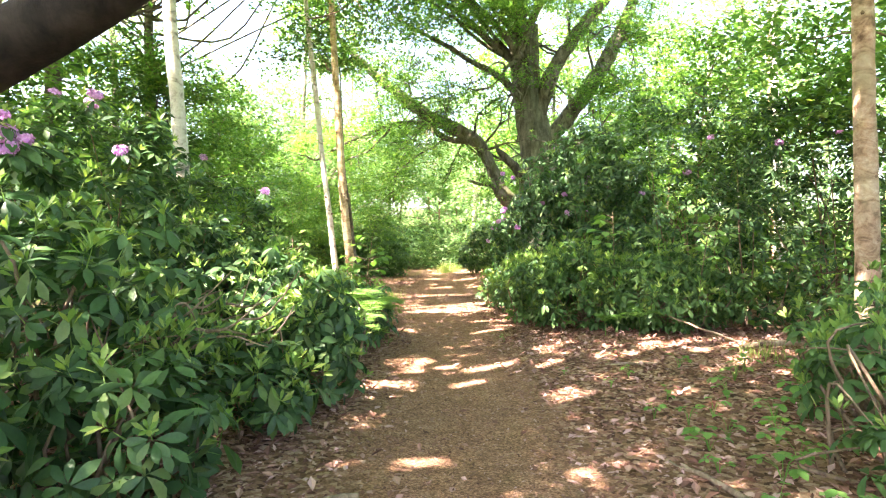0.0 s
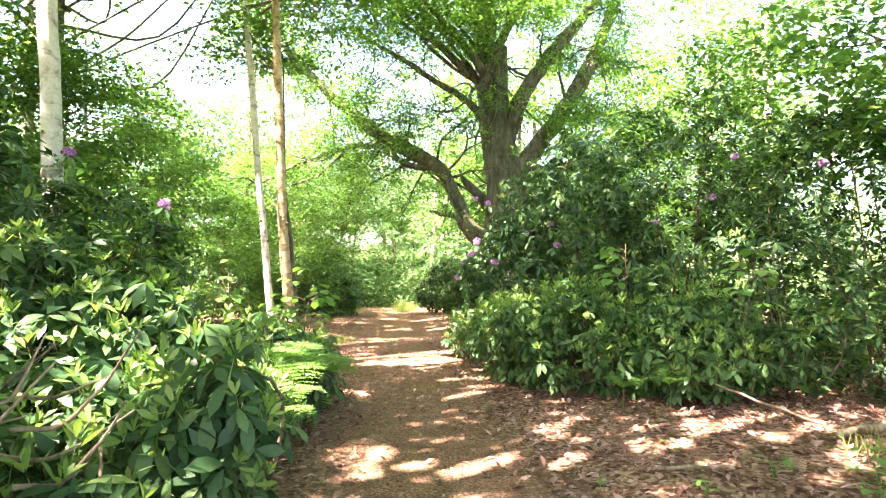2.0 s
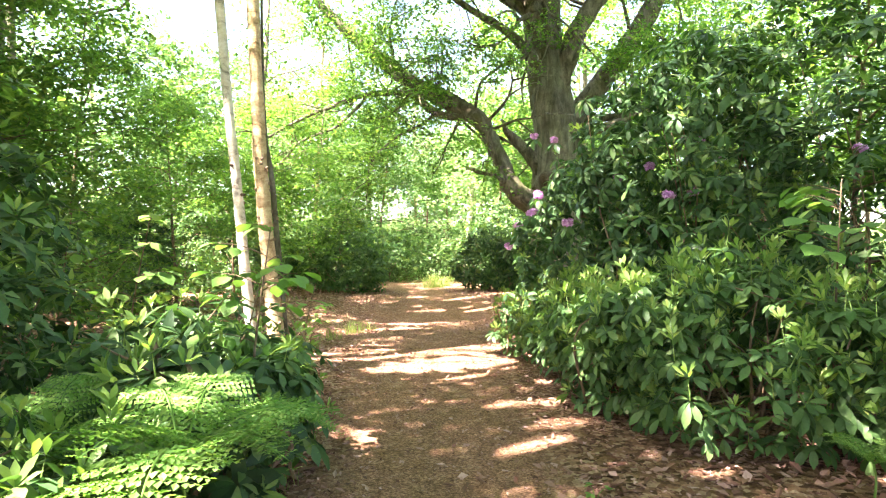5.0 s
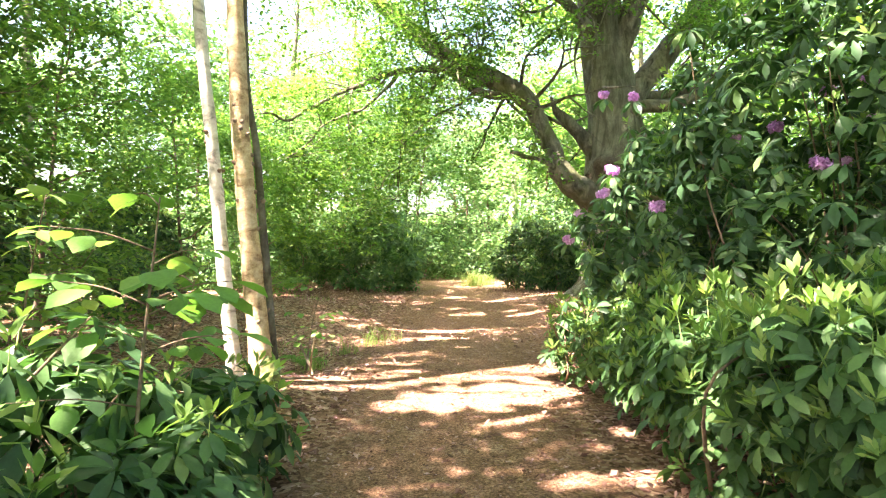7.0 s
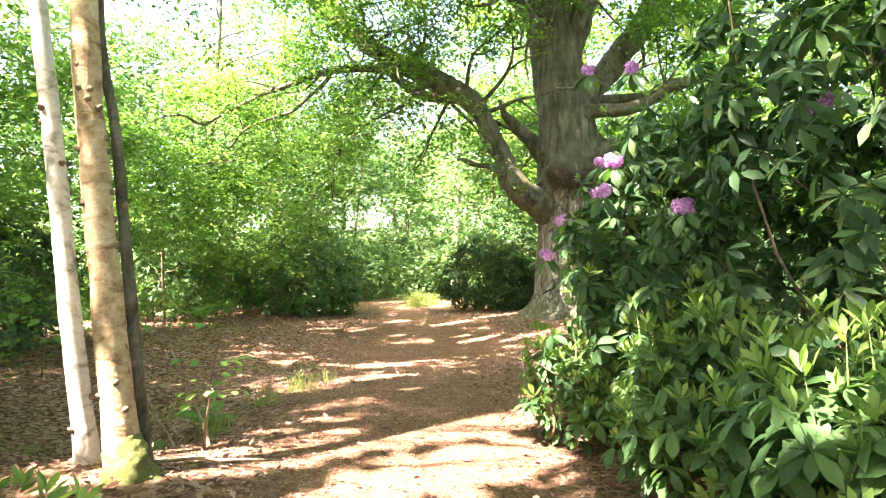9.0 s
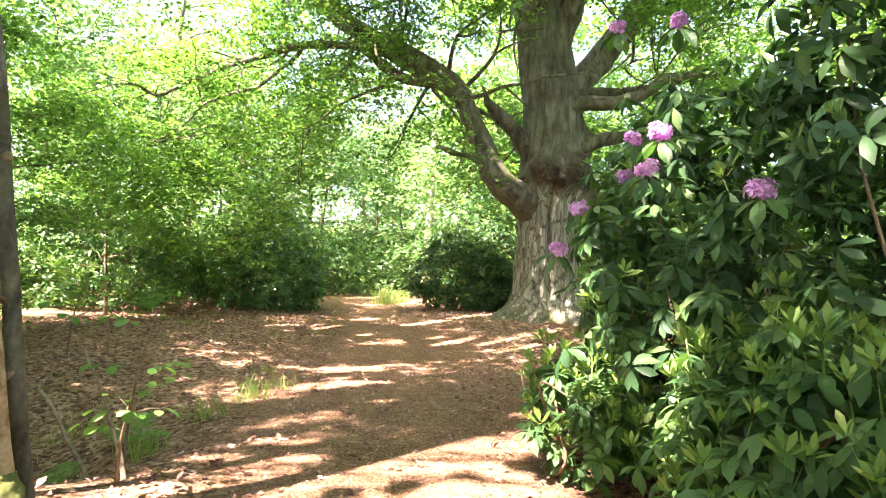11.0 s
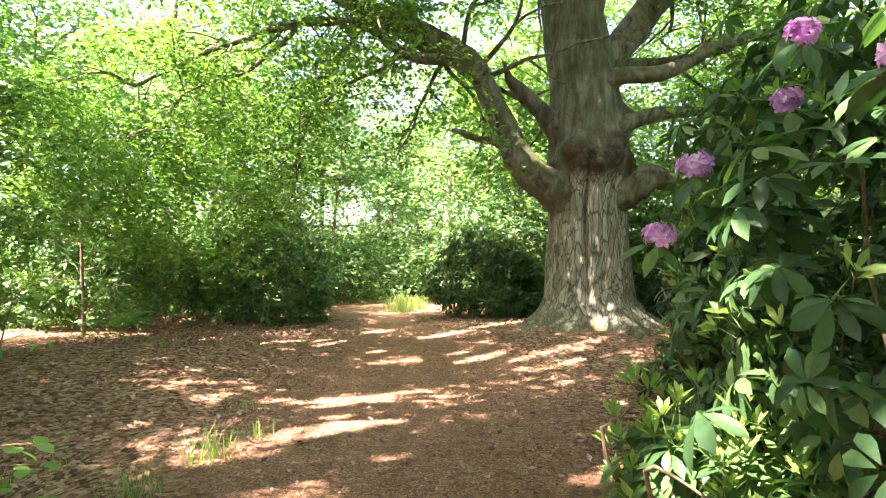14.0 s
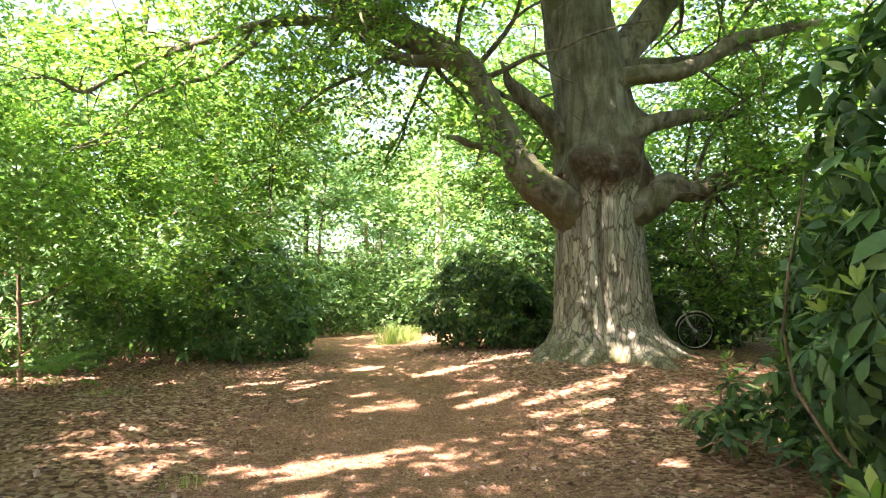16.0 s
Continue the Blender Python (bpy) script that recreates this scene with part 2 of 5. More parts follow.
PETAL = leaf_material("mauve_petal", [(0.0, (0.48, 0.25, 0.43)), (0.5, (0.60, 0.37, 0.54)), (1.0, (0.76, 0.60, 0.68))], 0.35, (1.1, 0.9, 1.1), 0.6, 0.2)
OAKBARK = old_bark_material()
LIMBBARK = bark_material("limb_bark", (0.045, 0.038, 0.03), (0.115, 0.10, 0.075), (0.23, 0.205, 0.16), (6, 6, 3.0), 0.03, (0.10, 0.105, 0.045))
PALEBARK = bark_material("pale_smooth_bark", (0.21, 0.125, 0.066), (0.47, 0.325, 0.19), (0.64, 0.50, 0.335), (7, 7, 11), 0.014, None, 45)
BIRCH = bark_material("birch_bark", (0.16, 0.14, 0.12), (0.58, 0.53, 0.45), (0.72, 0.68, 0.62), (5, 5, 7), 0.006, None, 40)
PINEBARK = bark_material("red_brown_bark", (0.15, 0.09, 0.06), (0.38, 0.25, 0.17), (0.58, 0.46, 0.35), (6, 6, 9), 0.02, (0.42, 0.36, 0.25))
# Near-black bark: the leaning trunk's backlit shade is put into its colour
SHADEBARK = bark_material("shade_dark_bark", (0.010, 0.008, 0.007), (0.024, 0.019, 0.015), (0.045, 0.036, 0.028), (8, 8, 4), 0.012)
TWIG = bark_material("twig_bark", (0.08, 0.055, 0.038), (0.19, 0.13, 0.09), (0.30, 0.22, 0.15), (20, 20, 8), 0.004)
DEADWOOD = bark_material("dead_wood", (0.12, 0.085, 0.06), (0.25, 0.18, 0.125), (0.42, 0.33, 0.24), (14, 14, 4), 0.006)
MOSS = plain_material("moss", (0.13, 0.14, 0.04), 0.95, 0, 60, 0.5)
GROUND = ground_material()


# ---- mesh builders ----
def mesh_of(name, verts, tris, mats, index=None, smooth=False):
    me = bpy.data.meshes.new(name)
    verts = np.asarray(verts, dtype=np.float32)
    tris = np.asarray(tris, dtype=np.int32)
    me.vertices.add(len(verts))
    me.vertices.foreach_set("co", verts.ravel())
    me.loops.add(3 * len(tris))
    me.loops.foreach_set("vertex_index", tris.ravel())
    me.polygons.add(len(tris))
    me.polygons.foreach_set("loop_start", np.arange(0, 3 * len(tris), 3, dtype=np.int32))
    for m in mats:
        me.materials.append(m)
    if index is not None:
        me.polygons.foreach_set("material_index", np.asarray(index, dtype=np.int32))
    me.polygons.foreach_set("use_smooth", np.full(len(tris), smooth))
    me.update(calc_edges=True)
    return me


def child(name, me, parent, label=""):
    ob = new(name, me)
    ob.parent = parent
    if label:
        ob["label"] = label
    return ob


def thing(name, x, y, z, label, category, group="", kind=""):
    ob = new(name)
    ob.empty_display_size = 0.1
    ob.matrix_basis = pose(x, y, z)
    return tagged(ob, label, category, group, kind)


class Heap:
    """Collects triangles with a material index each."""

    def __init__(self):
        self.v, self.t, self.m, self.n = [], [], [], 0

    def add(self, v, t, m=0):
        v, t = np.asarray(v, dtype=float), np.asarray(t, dtype=int)
        self.v.append(v)
        self.t.append(t + self.n)
        self.m.append(np.full(len(t), m))
        self.n += len(v)

    def scatter(self, template, mats, places, m=0):
        """template (verts, tris) at every 3x3 matrix and place."""
        tv, tt = template
        mats, places = np.asarray(mats), np.asarray(places)
        if len(places) == 0:
            return
        v = np.einsum("kij,nj->kni", mats, tv) + places[:, None, :]
        t = tt[None] + (np.arange(len(places)) * len(tv))[:, None, None]
        self.add(v.reshape(-1, 3), t.reshape(-1, 3), m)

    def mesh(self, name, mats, smooth=False):
        return mesh_of(name, np.concatenate(self.v), np.concatenate(self.t), mats, np.concatenate(self.m), smooth)


def unit(a):
    return a / np.maximum(np.linalg.norm(a, axis=-1, keepdims=True), 1e-9)


def frames_about(axes, sizes, r):
    """Rotations whose z runs along each axis, with a random twist, times size."""
    axes = unit(np.asarray(axes, dtype=float))
    w = unit(r.normal(size=axes.shape))
    xs = unit(np.cross(w, axes))
    ys = np.cross(axes, xs)
    return np.stack([xs, ys, axes], axis=2) * np.asarray(sizes)[:, None, None]


def leaf(length, width, fold=0.25, droop=0.25, rows=3):
    """One leaf along +y with a folded midrib, pointed at both ends: (verts, tris)."""
    v, t = [(0, 0, 0)], []
    prof = {2: (0.72, 1.0), 3: (0.55, 0.95, 0.97)}.get(rows, (1.0,))
    for i, w in enumerate(prof):
        f = (i + 1) / (len(prof) + 1)
        z = -droop * length * f * f
        half = width / 2 * w
        v += [(-half, f * length, z + fold * half), (0, f * length, z), (half, f * length, z + fold * half)]
    v.append((0, length, -droop * length))
    n = len(v) - 1
    t += [(0, 2, 1), (0, 3, 2)]
    for i in range(len(prof) - 1):
        a = 1 + 3 * i
        b = a + 3
        t += [(a, a + 1, b + 1), (a, b + 1, b), (a + 1, a + 2, b + 2), (a + 1, b + 2, b + 1)]
    a = n - 3
    t += [(a, a + 1, n), (a + 1, a + 2, n)]
    return np.array(v, dtype=float), np.array(t)


def flat_leaf(length, width):
    return np.array([(0, 0, 0), (-width / 2, length * 0.5, width * 0.12), (0, length, -length * 0.1), (width / 2, length * 0.5, width * 0.12)]), np.array([(0, 2, 1), (0, 3, 2)])


def rot3(rx, ry, rz):
    return np.array(Euler((rx, ry, rz)).to_matrix())


def rosette(count, length, width, lift, r, rows=3, droop=0.25):
    """Leaves in a whorl round +z. lift: mean angle above level, radians."""
    h = Heap()
    for i in range(count):
        s = r.uniform(0.75, 1.1)
        lv, lt = leaf(length * s, width * s, 0.25, droop * r.uniform(0.5, 1.5), rows)
        m = rot3(0, 0, 2 * math.pi * (i + r.uniform(-0.3, 0.3)) / count) @ rot3(lift + r.uniform(-0.25, 0.25), 0, 0) @ rot3(0, r.uniform(-0.3, 0.3), 0)
        lv = lv + np.array((0, 0.012, r.uniform(-0.02, 0.02)))
        h.add(lv @ m.T, lt)
    return np.concatenate(h.v), np.concatenate(h.t)


def spray(leaves, size, length, width, r, spread=0.12):
    """A flat twig of leaves, about size across, roughly level."""
    h = Heap()
    fl, ft = flat_leaf(length, width)
    for i in range(leaves):
        s = r.uniform(0.7, 1.2)
        ang = r.uniform(0, 2 * math.pi)
        m = rot3(0, 0, ang) @ rot3(r.uniform(-0.6, 0.35), r.uniform(-0.5, 0.5), 0)
        d = size / 2 * math.sqrt(r.uniform(0, 1))
        a2 = r.uniform(0, 2 * math.pi)
        h.add((fl * s) @ m.T + np.array((d * math.cos(a2), d * math.sin(a2), r.normal() * spread * size)), ft)
    return np.concatenate(h.v), np.concatenate(h.t)


def smooth_path(points, steps):
    """Catmull-Rom through points (x, y, z, radius)."""
    p = np.asarray(points, dtype=float)
    p = np.vstack([2 * p[0] - p[1], p, 2 * p[-1] - p[-2]])
    out = []
    for i in range(1, len(p) - 2):
        for s in np.linspace(0, 1, steps, endpoint=False):
            a, b, c, d = p[i - 1:i + 3]
            out.append(0.5 * (2 * b + (c - a) * s + (2 * a - 5 * b + 4 * c - d) * s * s + (3 * b - a - 3 * c + d) * s ** 3))
    out.append(p[-2])
    return np.array(out)


def tube(points, sides=8, steps=5, rough=0.0, freq=3.0, seed=0.0, flare=0.0):
    """A tapered limb through points (x, y, z, radius), closed at the tip: (verts, tris)."""
    p = smooth_path(points, steps)
    c, rad = p[:, :3], np.maximum(p[:, 3], 0.001)
    tan = unit(np.gradient(c, axis=0))
    ref = np.array((0.0, 1.0, 0.0)) if abs(tan[0][1]) < 0.9 else np.array((1.0, 0, 0))
    x = unit(np.cross(ref, tan[0]))
    v, t = [], []
    for i in range(len(c)):
        x = unit(x - tan[i] * np.dot(x, tan[i]))
        y = np.cross(tan[i], x)
        for k in range(sides):
            a = 2 * math.pi * k / sides
            d = math.cos(a) * x + math.sin(a) * y
            rr = rad[i]
            if rough:
                q = Vector(c[i] + d * rad[i]) * freq + Vector((seed, seed * 2, 0))
                rr *= 1 + rough * noise.noise(q) + 0.5 * rough * noise.noise(q * 2.7)
            v.append(c[i] + d * rr)
    for i in range(len(c) - 1):
        for k in range(sides):
            a, b = i * sides + k, i * sides + (k + 1) % sides
            t += [(a, b, b + sides), (a, b + sides, a + sides)]
    v += [c[0], c[-1]]
    n = len(v)
    last = (len(c) - 1) * sides
    for k in range(sides):
        t += [(n - 2, (k + 1) % sides, k), (n - 1, last + k, last + (k + 1) % sides)]
    return np.array(v), np.array(t)


# ---- the lie of the land ----
def path_x(y):
    return 0.05 + 0.12 * math.sin(y * 0.35 + 0.5) - (0.06 * (y - 20) ** 2 / 2 if y > 20 else 0)


def bell(x, y, cx, cy, rx, ry):
    return math.exp(-((x - cx) / rx) ** 2 - ((y - cy) / ry) ** 2)


def ground_z(x, y):
    z = 0.02 + 0.22 * bell(x, y, 3.4, 6.5, 2.2, 3.2) + 0.22 * bell(x, y, 3.4, 21.5, 2.6, 2.6)
    z += -0.16 * bell(x, y, -0.3, 17.8, 2.5, 2.2) - 0.30 * bell(x, y, -3.2, 14.4, 1.3, 1.2)
    z += 0.22 * bell(x, y, -3.6, 18.6, 1.8, 1.6) + 0.12 * bell(x, y, -2.2, 5.2, 1.2, 3.0)
    z += 0.12 * bell(x, y, -1.9, 11.9, 0.7, 0.7) - 0.36 * bell(x, y, -2.55, 13.45, 0.65, 0.5)
    z += 0.05 * noise.noise(Vector((x * 0.5, y * 0.5, 0.3))) + 0.015 * noise.noise(Vector((x * 2.2, y * 2.2, 1.7)))
    far = max(0.0, math.hypot(x, y - 12) - 30)
    return z + 0.045 * far * (1 + 0.5 * noise.noise(Vector((x * 0.02, y * 0.02, 5))))


# openings in the leaf canopy, named by where the sun through them meets the ground: x, y, half length along the sun's way, half width
STREAKS = [(-0.62, 15.73, 0.7, 0.21), (-0.52, 17.2, 0.5, 0.15), (-0.09, 19.26, 0.42, 0.14), (-0.36, 21.9, 0.3, 0.14), (0.95, 21.2, 0.5, 0.2), (2.1, 22.2, 0.9, 0.12), (1.24, 19.3, 0.6, 0.1), (2.3, 19.4, 1.0, 0.07), (-0.13, 14.95, 0.2, 0.1),
           (-1.15, 15.1, 0.4, 0.2), (-1.83, 21.0, 0.25, 0.1), (0.45, 13.35, 0.9, 0.38), (-0.76, 14.25, 0.4, 0.17), (0.2, 12.35, 1.05, 0.56), (-0.96, 13.5, 0.5, 0.19), (-1.0, 12.55, 0.6, 0.26), (-2.1, 12.5, 0.5, 0.2), (0.35, 11.6, 0.3, 0.1)]
SPOTS = [(-1.34, 17.0, 0.12, 0.08), (0.12, 9.16, 0.2, 0.08), (0.71, 9.3, 0.3, 0.08), (-0.36, 6.4, 0.17, 0.1), (0.05, 6.65, 0.16, 0.08), (0.6, 6.6, 0.35, 0.13), (0.28, 5.84, 0.2, 0.08), (-0.65, 4.75, 0.2, 0.09), (-0.65, 14.87, 0.16, 0.07), (0.63, 10.36, 0.15, 0.07), (-3.1, 21.1, 0.15, 0.08), (-0.5, 7.15, 0.12, 0.08)]
# things that stand in the sun: x, y, z, half length, half width
SUNLIT = [(2.3, 21.1, 3.3, 0.22, 0.16), (3.43, 20.75, 0.3, 0.12, 0.16), (-1.85, 12.0, 1.2, 1.1, 0.3), (-2.25, 12.2, 1.4, 1.2, 0.24), (1.15, 12.9, 0.7, 0.4, 0.3), (1.2, 12.1, 0.85, 0.3, 0.2), (1.2, 12.3, 1.95, 0.2, 0.16), (-0.95, 6.6, 0.6, 0.55, 0.42), (-1.3, 5.2, 0.9, 0.6, 0.48), (-1.9, 5.6, 0.95, 0.5, 0.4), (-1.4, 8.9, 0.95, 0.6, 0.4), (-2.2, 10.0, 1.2, 0.5, 0.3), (-1.1, 7.7, 0.7, 0.3, 0.2), (-2.9, 4.2, 2.1, 0.2, 0.15), (1.0, 14.3, 0.4, 0.3, 0.12), (-1.5, 9.2, 1.1, 0.25, 0.15), (4.2, 9.0, 1.0, 0.3, 0.12)]
# groups of small chance openings: x, y, extents, how many
SPECKS = [(-1.5, 6.2, 1.1, 2.4, 34), (-3.4, 17.8, 1.5, 2.3, 8), (0.5, 4.4, 0.9, 1.0, 3), (-1.7, 20.3, 0.7, 0.8, 7), (-4.0, 14.2, 0.6, 0.6, 5), (2.6, 17.0, 0.9, 0.9, 3), (-1.2, 3.5, 0.9, 0.9, 7), (2.7, 7.6, 1.5, 0.7, 12), (-2.3, 7.4, 0.9, 1.0, 7), (2.2, 6.4, 1.1, 1.3, 18), (3.4, 4.6, 0.9, 1.2, 2), (-2.5, 10.0, 0.9, 1.5, 8), (1.2, 10.5, 0.3, 1.5, 5), (0.0, 20.3, 1.5, 1.6, 8), (-0.7, 15.5, 0.9, 2.5, 14), (2.5, 10.0, 1.2, 1.5, 8), (2.0, 19.3, 1.2, 0.9, 6)]
SUN_SLOPE = (SUN_DIR.x / SUN_DIR.z, SUN_DIR.y / SUN_DIR.z)
SUN_WAY = -np.array((SUN_DIR.x, SUN_DIR.y)) / math.hypot(SUN_DIR.x, SUN_DIR.y)
speck_rng = np.random.default_rng(8)
GAPS = STREAKS + SPOTS + [(x - z * SUN_SLOPE[0], y - z * SUN_SLOPE[1], a, b) for x, y, z, a, b in SUNLIT]
for sx, sy, sa, sb, count in SPECKS:
    for i in range(count):
        GAPS.append((sx + sa * speck_rng.uniform(-1, 1), sy + sb * speck_rng.uniform(-1, 1), speck_rng.uniform(0.05, 0.22), speck_rng.uniform(0.03, 0.08)))
GAP_ROWS = np.array(GAPS)


def open_mask(P, margin=0.2):
    """Which of these places stand in the way of the sun through an opening."""
    P = np.atleast_2d(np.asarray(P, dtype=float))
    sx, sy = P[:, 0] - P[:, 2] * SUN_SLOPE[0], P[:, 1] - P[:, 2] * SUN_SLOPE[1]
    shut = np.zeros(len(P), dtype=bool)
    for gx, gy, ga, gb in GAP_ROWS:
        near = np.nonzero((np.abs(sx - gx) < ga + margin) & (np.abs(sy - gy) < ga + gb + margin))[0]
        dx, dy = sx[near] - gx, sy[near] - gy
        along, across = dx * SUN_WAY[0] + dy * SUN_WAY[1], dy * SUN_WAY[0] - dx * SUN_WAY[1]
        ragged = 0.7 + 0.3 * np.sin(along * 23 + gx * 9) * np.sin(along * 9 + gy * 5)
        shut[near[(along / (ga + margin)) ** 2 + (across / (gb * ragged + margin)) ** 2 < 1]] = True
    return shut


def spaced(lo, hi, step, reach, growth=1.22):
    core = list(np.arange(lo, hi, step))
    out, s, a, b = core, step, lo, hi
    while b < reach:
        s *= growth
        a, b = a - s, b + s
        out = [a] + out + [b]
    return np.array(out)


def build_ground():
    xs, ys = spaced(-4.5, 5.5, 0.12, 600), spaced(0.5, 24, 0.13, 600)
    nx, ny = len(xs), len(ys)
    v = np.array([(x, y, ground_z(x, y)) for y in ys for x in xs])
    i = np.arange(nx - 1)[None] + (np.arange(ny - 1) * nx)[:, None]
    i = i.ravel()
    t = np.concatenate([np.stack([i, i + 1, i + nx + 1], 1), np.stack([i, i + nx + 1, i + nx], 1)])
    me = mesh_of("ground", v, t, [GROUND], smooth=True)
    wear = me.attributes.new("wear", "FLOAT", "POINT")
    half = np.interp(v[:, 1], [0, 6, 11, 14, 18, 24, 30], [0.75, 0.6, 0.65, 1.0, 1.3, 0.8, 0.7])
    d = np.abs(v[:, 0] - np.array([path_x(y) for y in v[:, 1]])) / half
    wear.data.foreach_set("value", np.clip(1.1 - 0.55 * d, 0, 1).astype(np.float32))
    herbs = me.attributes.new("herbs", "FLOAT", "POINT")
    far = np.maximum(np.maximum(np.abs(v[:, 0]) - 7.5, v[:, 1] - 29), 0)
    herbs.data.foreach_set("value", np.clip(far / 3, 0, 0.9).astype(np.float32))
    return tagged(new("ground", me), "brown woodland soil path with leaf litter", "ground", kind="structure")


build_ground()


# ---- shrubs ----
def shoot(r, tall=0.06):
    """A stalk with upright young leaves at its tip."""
    h = Heap()
    v, t = rosette(7, 0.095, 0.03, 0.85, r, 2, 0.0)
    h.add(v + np.array((0, 0, tall)), t)
    h.add([(0.005, 0, -0.04), (-0.0025, 0.0045, -0.04), (-0.0025, -0.0045, -0.04), (0, 0, tall + 0.01)], [(0, 1, 3), (1, 2, 3), (2, 0, 3)])
    return np.concatenate(h.v), np.concatenate(h.t)


SHOOT = shoot(rng)
TALLSHOOT = shoot(rng, 0.13)
FARSHOOT = rosette(5, 0.11, 0.035, 0.85, rng, 1, 0.0)
WHORLS = [rosette(n, L, W, lift, rng, 3, dr) for n, L, W, lift, dr in ((8, 0.15, 0.056, -0.12, 0.3), (7, 0.165, 0.062, -0.4, 0.35), (8, 0.14, 0.054, 0.1, 0.3), (6, 0.16, 0.064, -0.7, 0.3))]
MIDWHORLS = [rosette(n, L, W, lift, rng, 2, dr) for n, L, W, lift, dr in ((8, 0.15, 0.056, -0.12, 0.3), (7, 0.165, 0.062, -0.4, 0.35), (8, 0.14, 0.054, 0.1, 0.3), (6, 0.16, 0.064, -0.7, 0.3))]
FARWHORLS = [rosette(n, 0.15, 0.055, lift, rng, 1, 0.25) for n, lift in ((7, 0.0), (6, -0.35), (7, 0.25))]

BROADWHORLS = [rosette(n, L, W, lift, rng, 3, dr) for n, L, W, lift, dr in ((7, 0.135, 0.054, -0.02, 0.35), (7, 0.15, 0.058, -0.2, 0.4), (8, 0.125, 0.050, 0.12, 0.35), (6, 0.15, 0.058, -0.35, 0.4))]


def truss(r):
    """A domed head of open five-petalled florets."""
    h = Heap()
    pv, pt = leaf(0.033, 0.020, 0.35, 0.45, 2)
    for k in range(20):
        el = math.asin(r.uniform(-0.15, 1))
        az = k * 2.4
        d = np.array((math.cos(el) * math.cos(az), math.cos(el) * math.sin(az), math.sin(el)))
        f = frames_about([d], [1.0], r)[0]
        for j in range(5):
            m = f @ rot3(0, 0, j * 2 * math.pi / 5) @ rot3(0.5 + r.uniform(-0.2, 0.25), 0, 0)
            h.add(pv @ m.T + d * (0.036 + 0.012 * (k % 3)) * np.array((1, 1, 0.9)), pt)
    return h.mesh("flower_head", [PETAL])


TRUSSES = [truss(rng) for k in range(3)]


def shrub(name, label, lumps, whorls, flowers=(), young=0.3, far=False, size=1.0, clear=0.0, stems=14, category="shrub", group="", leafy=(None, None), pieces=0):
    """Rhododendron: woody stems from the ground and whorls of leaves over and in a set of rounded masses.
    lumps: (x, y, radius_x, radius_y, height). flowers: places of flower heads."""
    r = np.random.default_rng(int(abs(lumps[0][0] * 91 + lumps[0][1] * 37)) + 5)
    bx, by = lumps[0][0], lumps[0][1]
    bz = ground_z(bx, by)
    base = np.array((bx, by, bz))
    ob = thing(name, bx, by, bz, label, category, group)
    masses = []
    for cx, cy, ra, rb, hh in lumps:
        g0 = ground_z(cx, cy)
        masses.append((cx, cy, g0 + 0.42 * hh, ra * 0.86, rb * 0.86, 0.54 * hh))
        for k in range(9 if not far else 6):
            u = unit(r.normal(size=3))
            u[2] = abs(u[2]) * 1.1 - 0.25
            f = r.uniform(0.28, 0.45)
            masses.append((cx + ra * 0.75 * u[0], cy + rb * 0.75 * u[1], g0 + hh * (0.42 + 0.46 * u[2]), ra * f, rb * f, hh * f * 0.62))
    masses = np.array(masses)
    area = masses[:, 3] * masses[:, 4] + (masses[:, 3] + masses[:, 4]) * masses[:, 5]
    pick = r.choice(len(masses), size=int(whorls * 2.2), p=area / area.sum())
    L = masses[pick]
    d = unit(r.normal(size=(len(pick), 3)))
    k = r.uniform(0.7, 1.08, len(pick)) ** 0.6 + (r.uniform(size=len(pick)) < 0.14) * r.uniform(0.05, 0.35, len(pick))
    P = L[:, :3] + L[:, 3:] * d * k[:, None]
    gz = np.array([ground_z(p[0], p[1]) for p in P])
    inside = P[:, 2] < gz + 0.09
    for j, m in enumerate(masses):
        q = (((P - m[:3]) / m[3:]) ** 2).sum(1)
        inside |= (q < 0.6) & (pick != j)
    keep = ~inside
    if clear:
        keep &= np.abs(P[:, 0]) > clear
    P, d = P[keep][:whorls], d[keep][:whorls]
    broad = leafy[0] is RHODO_LIGHT and not far
    axis = unit(d * (0.28 if broad else 0.7) + np.array((0, 0, 0.75)) + r.normal(size=d.shape) * (0.18 if broad else 0.25))
    s = r.uniform(0.75, 1.25, len(P)) * size
    F = frames_about(axis, s, r)
    local = P - base
    h = Heap()
    kinds = FARWHORLS if far else BROADWHORLS if broad else MIDWHORLS
    which = r.integers(0, len(kinds), len(P))
    mats = list(leafy) if leafy[0] else [RHODO, YOUNG]
    single = np.zeros(len(P), dtype=bool)
    if pieces:
        single[np.argsort(np.abs(P[:, 0] - 0.05) + 0.3 * np.abs(P[:, 2] - 0.8))[:pieces]] = True
        shapes = [mesh_of("leaf_whorl", *w, [mats[0]], smooth=True) for w in (BROADWHORLS if broad else WHORLS)]
        for i in np.nonzero(single)[0]:
            w = child("leaf_whorl", shapes[which[i]], ob)
            m = Matrix([list(row) for row in F[i]]).to_4x4()
            m.translation = Vector(local[i])
            w.matrix_basis = m
    for j, w in enumerate(kinds):
        sel = (which == j) & ~single
        h.scatter(w, F[sel], local[sel], 0)
    y = (r.uniform(size=len(P)) < young) & (axis[:, 2] > 0.45)
    h.scatter(FARSHOOT if far else TALLSHOOT if broad else SHOOT, F[y], local[y] + axis[y] * 0.03, 1)
    me = h.mesh("foliage", mats, True)
    tagged(child("foliage", me, ob), kind="stuff")
